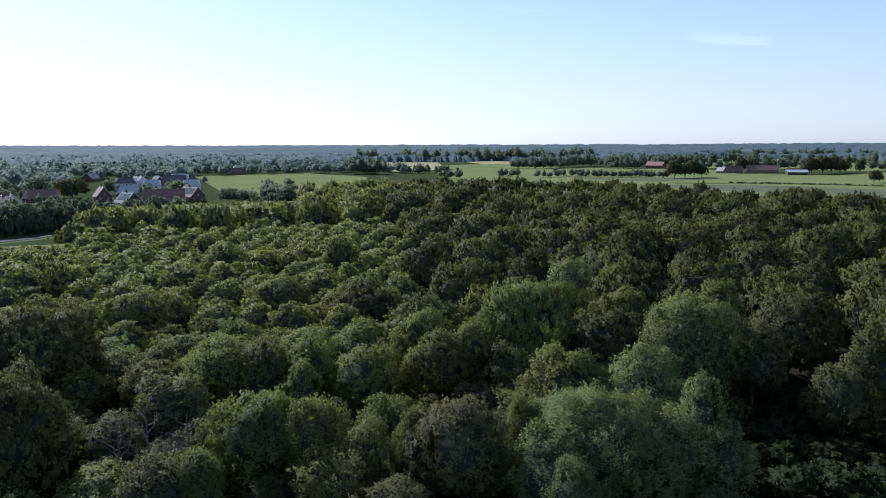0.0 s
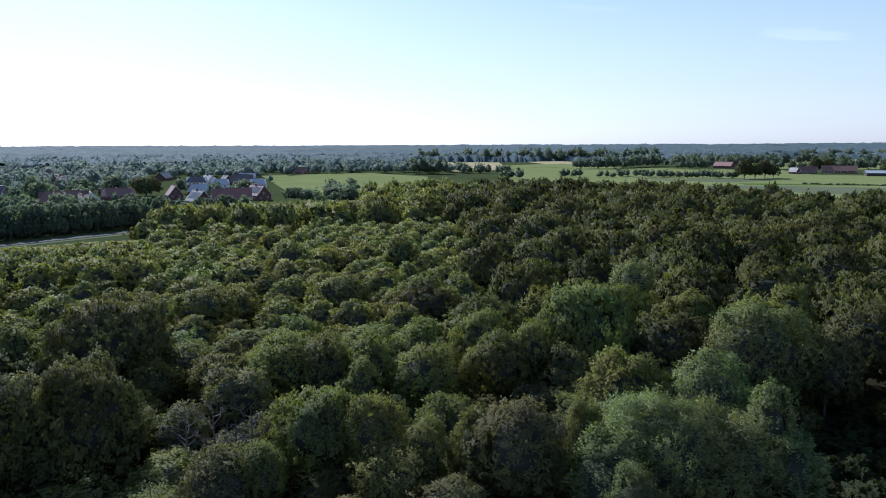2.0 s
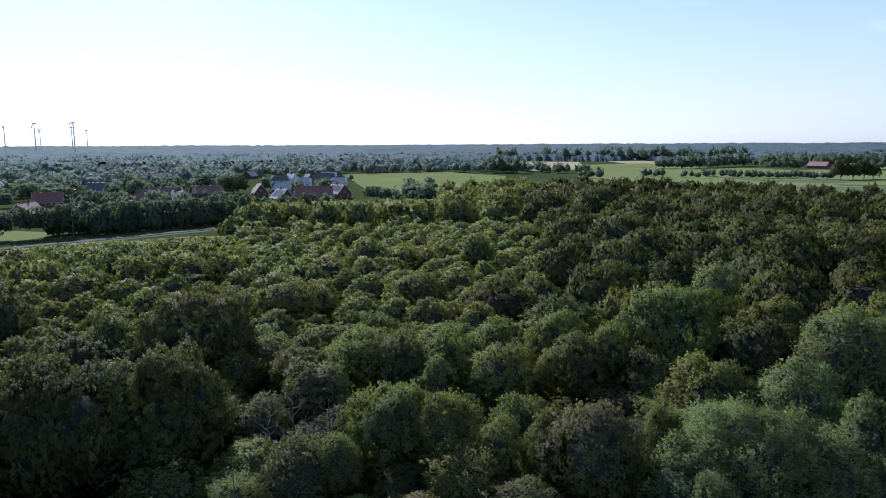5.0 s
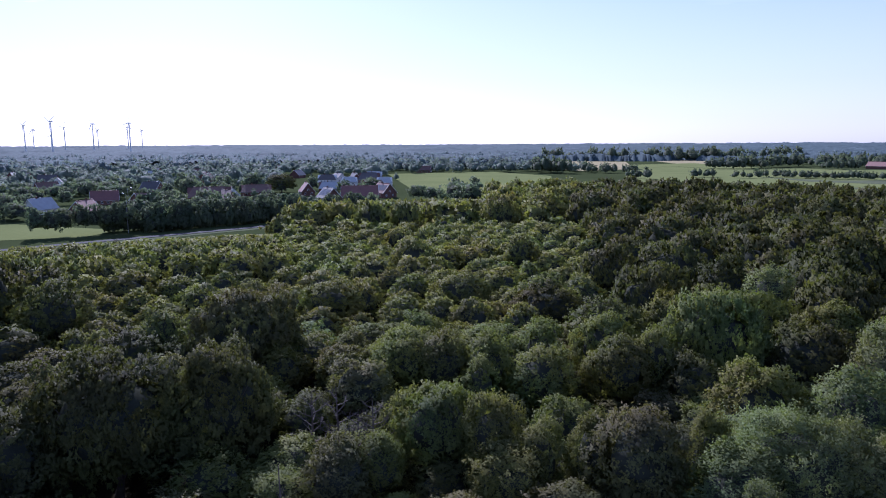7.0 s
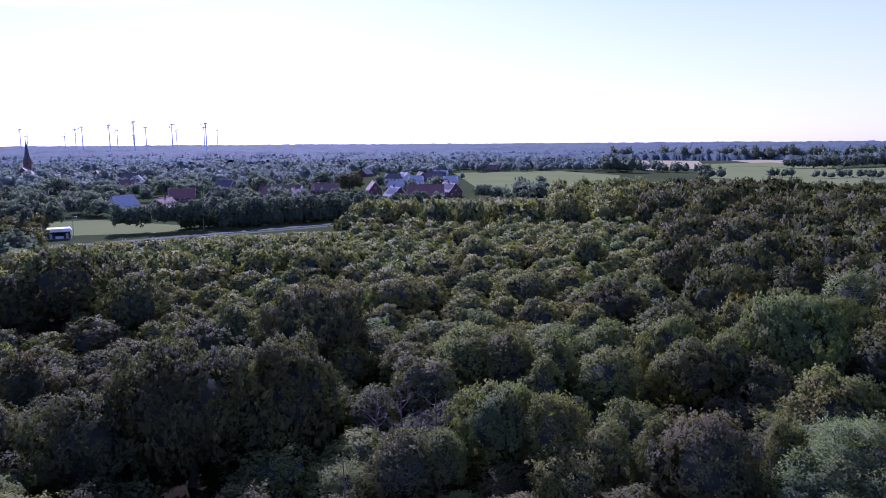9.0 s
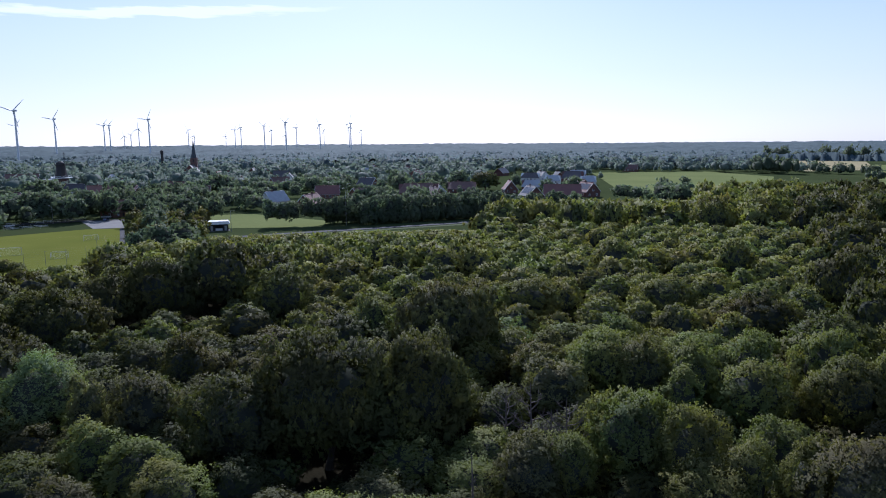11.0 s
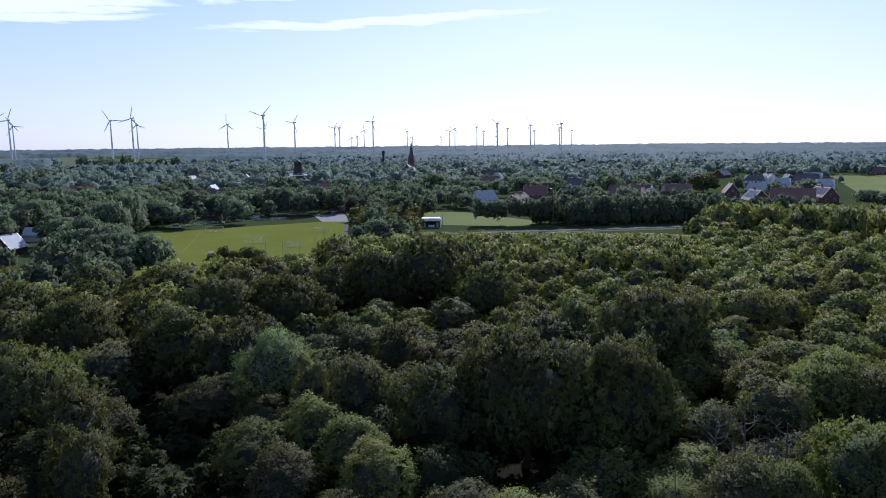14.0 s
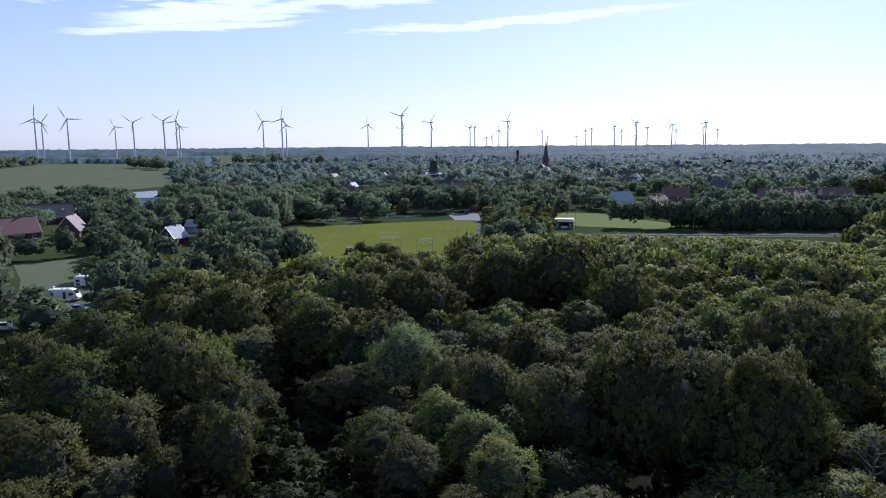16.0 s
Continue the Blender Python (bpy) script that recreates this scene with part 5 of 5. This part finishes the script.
def post_and_net(x0, y0, x1, y1, height, count):
    f = thing("ball_stop_net", pose(x0, y0, 0.06), "tall thin ball stop net on steel posts", "net fence")
    for k in range(count):
        q = k / (count - 1)
        px, py = (x1 - x0) * q, (y1 - y0) * q
        part("post", tube_bm([(px, py, -0.2), (px, py, height)], [0.07, 0.05], 8), STEEL, f)
    lines = [bar((0, 0, z), (x1 - x0, y1 - y0, z), 0.012, 3) for z in np.linspace(0.3, height - 0.1, 8)]
    part("net", join_bm(lines), STEEL, f)


post_and_net(-208, 108, -203, 124, 5.0, 4)
post_and_net(-221, 139, -214, 145, 5.5, 2)

# painted touchline, halfway line and box
lines = thing("pitch_marking", pose(0, 0, 0.064), "thin faded pale lines on the pitch", "marking")
corners = [Vector((-290, 121)), Vector((-262, 168)), Vector((-206, 134)), Vector((-234, 90))]
for k in range(4):
    a, b = corners[k], corners[(k + 1) % 4]
    n = (b - a).normalized() * 0.035
    part("line", prism_bm([(a.x - n.y, a.y + n.x), (a.x + n.y, a.y - n.x), (b.x + n.y, b.y - n.x), (b.x - n.y, b.y + n.x)], 0, 0.004), STUBBLE, lines)
for f in (0.5,):
    a, b = corners[0].lerp(corners[3], f), corners[1].lerp(corners[2], f)
    n = (b - a).normalized() * 0.035
    part("line", prism_bm([(a.x - n.y, a.y + n.x), (a.x + n.y, a.y - n.x), (b.x + n.y, b.y - n.x), (b.x - n.y, b.y + n.x)], 0, 0.004), STUBBLE, lines)


def dugout(x, y, turn):
    d = thing("dugout", pose(x, y, 0.06, 0, 0, turn), "small black team shelter beside the pitch", "shelter")
    part("back_wall", box_bm(-2.5, 2.5, 0.9, 1.0, 0, 2.1, 0.02), DARK, d)
    part("roof", section_bm([(-2.6, 2.05), (2.6, 2.05), (2.6, 2.15), (-2.6, 2.15)], -0.6, 1.1), DARK, d)
    for s in (-1, 1):
        part("side_wall", box_bm(s * 2.5 - 0.05, s * 2.5 + 0.05, -0.3, 0.9, 0, 2.05, 0.02), DARK, d)
    part("bench", box_bm(-2.3, 2.3, 0.45, 0.85, 0.4, 0.48, 0.02), DARK, d)


dugout(-217.2, 93.8, 150)


def kiosk(x, y, turn):
    k = thing("kiosk", pose(x, y, 0, 0, 0, turn), "white flat-roofed shelter kiosk with dark walls", "kiosk")
    part("floor", box_bm(-4.4, 4.4, -2.6, 2.6, -0.1, 0.14, 0.03), PAVING, k)
    part("wall", box_bm(-3.9, -1.4, -2.0, 2.0, 0.14, 2.9, 0.03), DARK, k)
    part("wall", box_bm(1.6, 3.9, -2.0, 2.0, 0.14, 2.9, 0.03), DARK, k)
    part("wall", box_bm(-1.4, 1.6, 1.7, 2.0, 0.14, 2.9, 0.02), DARK, k)
    r = part("roof", section_bm([(-4.5, 2.95), (4.5, 2.95), (4.5, 3.3), (3.9, 4.1), (-3.9, 4.1), (-4.5, 3.3)], -2.8, 2.8), WHITE, k, "bright white flat roof")
    part("fascia", box_bm(-4.55, 4.55, -2.86, -2.78, 2.85, 3.3, 0.02), WHITE, r)
    part("counter", box_bm(-1.3, 1.5, -1.6, -1.1, 0.14, 1.05, 0.03), WHITE, k)
    for s in (-1, 1):
        part("post", bar((s * 4.2, -2.5, 0.1), (s * 4.2, -2.5, 2.95), 0.06), STEEL, k)
        part("door", box_bm(s * 2.75 - 0.45, s * 2.75 + 0.45, -2.05, -2.0, 0.16, 2.15, 0.01), STEEL, k)


kiosk(-231.5, 200, 49)


def lamp_post(x, y, height, turn, label):
    p = thing("lamp_post", pose(x, y, 0, 0, 0, turn), label, "lamp post", "lamp posts")
    part("pole", tube_bm([(0, 0, -0.3), (0, 0, 1.2), (0, 0, height)], [0.13, 0.11, 0.06], 8), STEEL, p)
    part("arm", tube_bm([(0, 0, height - 0.1), (0.4, 0, height + 0.15), (1.3, 0, height + 0.2)], [0.05, 0.045, 0.04], 6), STEEL, p)
    part("lamp_head", box_bm(1.0, 1.8, -0.16, 0.16, height + 0.1, height + 0.26, 0.05), STEEL, p)


for x, y, h, turn in ((-224, 200, 8.5, 20), (-222, 184, 6.0, 80), (-208, 256, 17, 60), (-308, 232, 9, 10), (-196, 240, 16, 200), (-287, 205, 8, 120), (-322, 182, 8, 200)):
    lamp_post(x, y, h, turn, "slim grey steel lamp post beside the road")


def railing(points, label):
    f = thing("railing", pose(points[0][0], points[0][1], 0.1), label, "railing", "pitch railings")
    x0, y0 = points[0]
    for (ax, ay), (bx, by) in zip(points, points[1:]):
        n = max(2, int(math.hypot(bx - ax, by - ay) / 3))
        for k in range(n):
            q = k / n
            part("post", bar((ax + (bx - ax) * q - x0, ay + (by - ay) * q - y0, -0.1), (ax + (bx - ax) * q - x0, ay + (by - ay) * q - y0, 1.05), 0.05, 6), WHITE, f)
        for z in (0.55, 1.05):
            part("rail", bar((ax - x0, ay - y0, z), (bx - x0, by - y0, z), 0.06, 6), WHITE, f)


railing([(-312, 118), (-318, 147), (-308, 172)], "white tubular railing behind the pitch")
railing([(-330, 165), (-322, 198)], "white tubular railing beside the parking lane")


# ---------------------------------------------------------------- vehicles
def wheel(parent, x, y, r=0.32, wide=0.2):
    t = part("tyre", tube_bm([(x, y - wide / 2, r), (x, y - wide / 2 + 0.03, r), (x, y + wide / 2 - 0.03, r), (x, y + wide / 2, r)], [r * 0.85, r, r, r * 0.85], 14), RUBBER, parent)
    part("rim", tube_bm([(x, y - wide / 2 - 0.01, r), (x, y + wide / 2 + 0.01, r)], [r * 0.55, r * 0.55], 10), STEEL, t)


PAINT = {
    "white": WHITE,
    "silver": material("silver_paint", (0.45, 0.46, 0.48), (0.38, 0.39, 0.41), scale=1.0, rough=0.3, metal=0.5),
    "grey": material("dark_paint", (0.06, 0.065, 0.075), (0.04, 0.045, 0.05), scale=1.0, rough=0.25, gloss=0.7),
    "blue": material("blue_paint", (0.05, 0.09, 0.20), (0.04, 0.07, 0.16), scale=1.0, rough=0.25, gloss=0.7),
}


def car(x, y, turn, colour, label):
    c = thing("car", pose(x, y, 0.1, 0, 0, turn), label, "car", "parked cars")
    body = section_bm([(-2.15, 0.35), (2.1, 0.35), (2.15, 0.7), (1.2, 0.95), (-2.1, 0.98), (-2.18, 0.7)], -0.86, 0.86)
    bmesh.ops.bevel(body, geom=body.edges[:], offset=0.06, segments=2, affect="EDGES")
    part("body", body, PAINT[colour], c)
    cabin = section_bm([(-1.95, 0.96), (1.15, 0.94), (0.4, 1.42), (-1.3, 1.46)], -0.74, 0.74)
    bmesh.ops.bevel(cabin, geom=cabin.edges[:], offset=0.05, segments=2, affect="EDGES")
    part("glasshouse", cabin, GLASS, c, "dark car windows")
    part("roof", box_bm(-1.25, 0.4, -0.68, 0.68, 1.43, 1.5, 0.03), PAINT[colour], c)
    for s in (-1, 1):
        for xx in (-1.35, 1.35):
            wheel(c, xx, s * 0.78)
        part("headlight", box_bm(2.05, 2.17, s * 0.62 - 0.16, s * 0.62 + 0.16, 0.66, 0.8, 0.02), SHEET, c)
        part("tail_light", box_bm(-2.2, -2.1, s * 0.66 - 0.12, s * 0.66 + 0.12, 0.7, 0.9, 0.02), TILE_RED, c)


car(-311, 119, 80, "white", "white parked car beside the pitch lane")
car(-317, 128, 75, "silver", "silver parked car beside the pitch lane")
car(-325, 164, 85, "white", "white parked car beside the pitch lane")
car(-326, 172, 80, "grey", "dark parked car beside the pitch lane")
car(-321, 208, 40, "white", "white parked car on the pale yard")
car(-309, 200, 130, "blue", "dark blue parked car on the pale yard")
car(-172.7, 9.0, 60, "silver", "silver parked car on the camping ground")
car(-179.6, 0.2, 60, "white", "white parked car on the camping ground")
car(-163.1, -5.0, 70, "white", "white parked car under trees at the camping ground")


def motorhome(x, y, turn, length, label):
    v = thing("motorhome", pose(x, y, 0.1, 0, 0, turn), label, "motorhome", "camping vehicles")
    a = length / 2
    shell = section_bm([(-a, 0.45), (a - 0.1, 0.45), (a, 0.95), (a - 0.55, 1.65), (a - 1.2, 2.75), (a - 1.8, 2.95), (-a + 0.2, 2.95), (-a, 2.7)], -1.12, 1.12)
    bmesh.ops.bevel(shell, geom=shell.edges[:], offset=0.1, segments=2, affect="EDGES")
    body = part("body", shell, WHITE, v, "white rounded coachwork")
    wind = box_bm(-0.04, 0.04, -0.95, 0.95, -0.5, 0.5, 0.03)
    wind.transform(pose(a - 0.84, 0, 2.16, 0, -30, 0))
    part("windscreen", wind, GLASS, v)
    for s in (-1, 1):
        part("cab_window", box_bm(a - 2.2, a - 1.25, s * 1.13 - 0.03, s * 1.13 + 0.03, 1.45, 2.25, 0.02), GLASS, v)
        part("side_window", box_bm(-a + 0.5, -a + 1.5, s * 1.13 - 0.03, s * 1.13 + 0.03, 1.5, 2.15, 0.02), GLASS, v)
        part("locker", box_bm(-a + 0.5, -a + 1.5, s * 1.13 - 0.025, s * 1.13 + 0.025, 0.6, 1.2, 0.02), DARK, v)
        part("stripe", box_bm(-a + 0.3, a - 1.4, s * 1.125 - 0.01, s * 1.125 + 0.01, 1.28, 1.36), STEEL, v)
        part("headlight", box_bm(a - 0.14, a, s * 0.85 - 0.18, s * 0.85 + 0.18, 0.85, 1.05, 0.03), SHEET, v)
        for xx in (-a + 1.7, a - 1.3):
            wheel(v, xx, s * 1.0, 0.35, 0.24)
        part("mirror", box_bm(a - 1.2, a - 1.05, s * 1.3 - 0.1, s * 1.3 + 0.1, 1.6, 2.0, 0.04), DARK, v)
    # dark slab in place of the shade inside the doorway
    part("door", box_bm(0.1, 0.75, -1.15, -1.1, 0.5, 2.3, 0.02), DARK, v, "dark panel standing for the shaded open doorway")
    part("awning", tube_bm([(-a + 0.6, -1.2, 2.75), (a - 2.4, -1.2, 2.75)], [0.1, 0.1], 8), WHITE, v)
    for xx in (-a + 0.9, -0.3, 0.9):
        part("roof_hatch", box_bm(xx - 0.3, xx + 0.3, -0.3, 0.3, 2.93, 3.08, 0.04), WHITE, body)
    part("roof_dish", tube_bm([(-a + 0.9, 0.6, 2.9), (-a + 0.9, 0.6, 3.3), (-a + 0.9, 0.6, 3.36)], [0.05, 0.32, 0.28], 10), WHITE, body)


motorhome(-187, 7, 62, 7.2, "white motorhome with open door on a gravel pitch")
motorhome(-203, 13, 65, 5.8, "smaller white camper van behind hedge shrubs")

# ---------------------------------------------------------------- dead wood that stands out of the canopy
def bare_tree(x, y, height, spread, label, seed, count):
    r = np.random.default_rng(seed)
    t = thing("dead_tree", pose(x, y, 0, 0, 0, seed * 40), label, "dead tree", "dead trees")
    part("trunk", tube_bm([(0, 0, -0.3), (0.1, 0, height * 0.5), (0.0, 0.15, height)], [0.2, 0.13, 0.03], 7), DEAD_WOOD, t)
    for k in range(count):
        z = height * (0.32 + 0.6 * k / count)
        a = k * 2.4 + r.uniform(-0.4, 0.4)
        reach = spread * r.uniform(0.6, 1.0) * (1.15 - 0.7 * k / count)
        mid = Vector((math.cos(a) * reach * 0.5, math.sin(a) * reach * 0.5, z + reach * 0.22))
        tip = Vector((math.cos(a + 0.25) * reach, math.sin(a + 0.25) * reach, z + reach * 0.55))
        limb = part("limb", tube_bm([(0, 0, z), mid, tip], [0.07, 0.045, 0.012], 5), DEAD_WOOD, t)
        for i in range(5):
            e = tip.lerp(mid, 0.2 * i) + Vector((r.uniform(-0.7, 0.7), r.uniform(-0.7, 0.7), r.uniform(0.3, 0.9)))
            part("twig", tube_bm([mid.lerp(tip, 0.1 + 0.2 * i), e], [0.022, 0.008], 4), DEAD_WOOD, limb)


DEAD = "bare grey dead tree standing among green crowns"
bare_tree(-24.4, 44.0, 12.4, 0.7, "bare pale dead stem with stub branches", 1, 4)
bare_tree(-28.2, 63.4, 11.5, 3.2, DEAD, 2, 18)
bare_tree(-23.9, 62.5, 11.0, 3.0, DEAD, 3, 17)
bare_tree(-31.2, 63.9, 10.5, 2.8, DEAD, 4, 16)
bare_tree(-25.2, 61.6, 10.0, 2.6, DEAD, 5, 15)
bare_tree(-1.5, 160.0, 14.0, 3.2, DEAD, 7, 8)
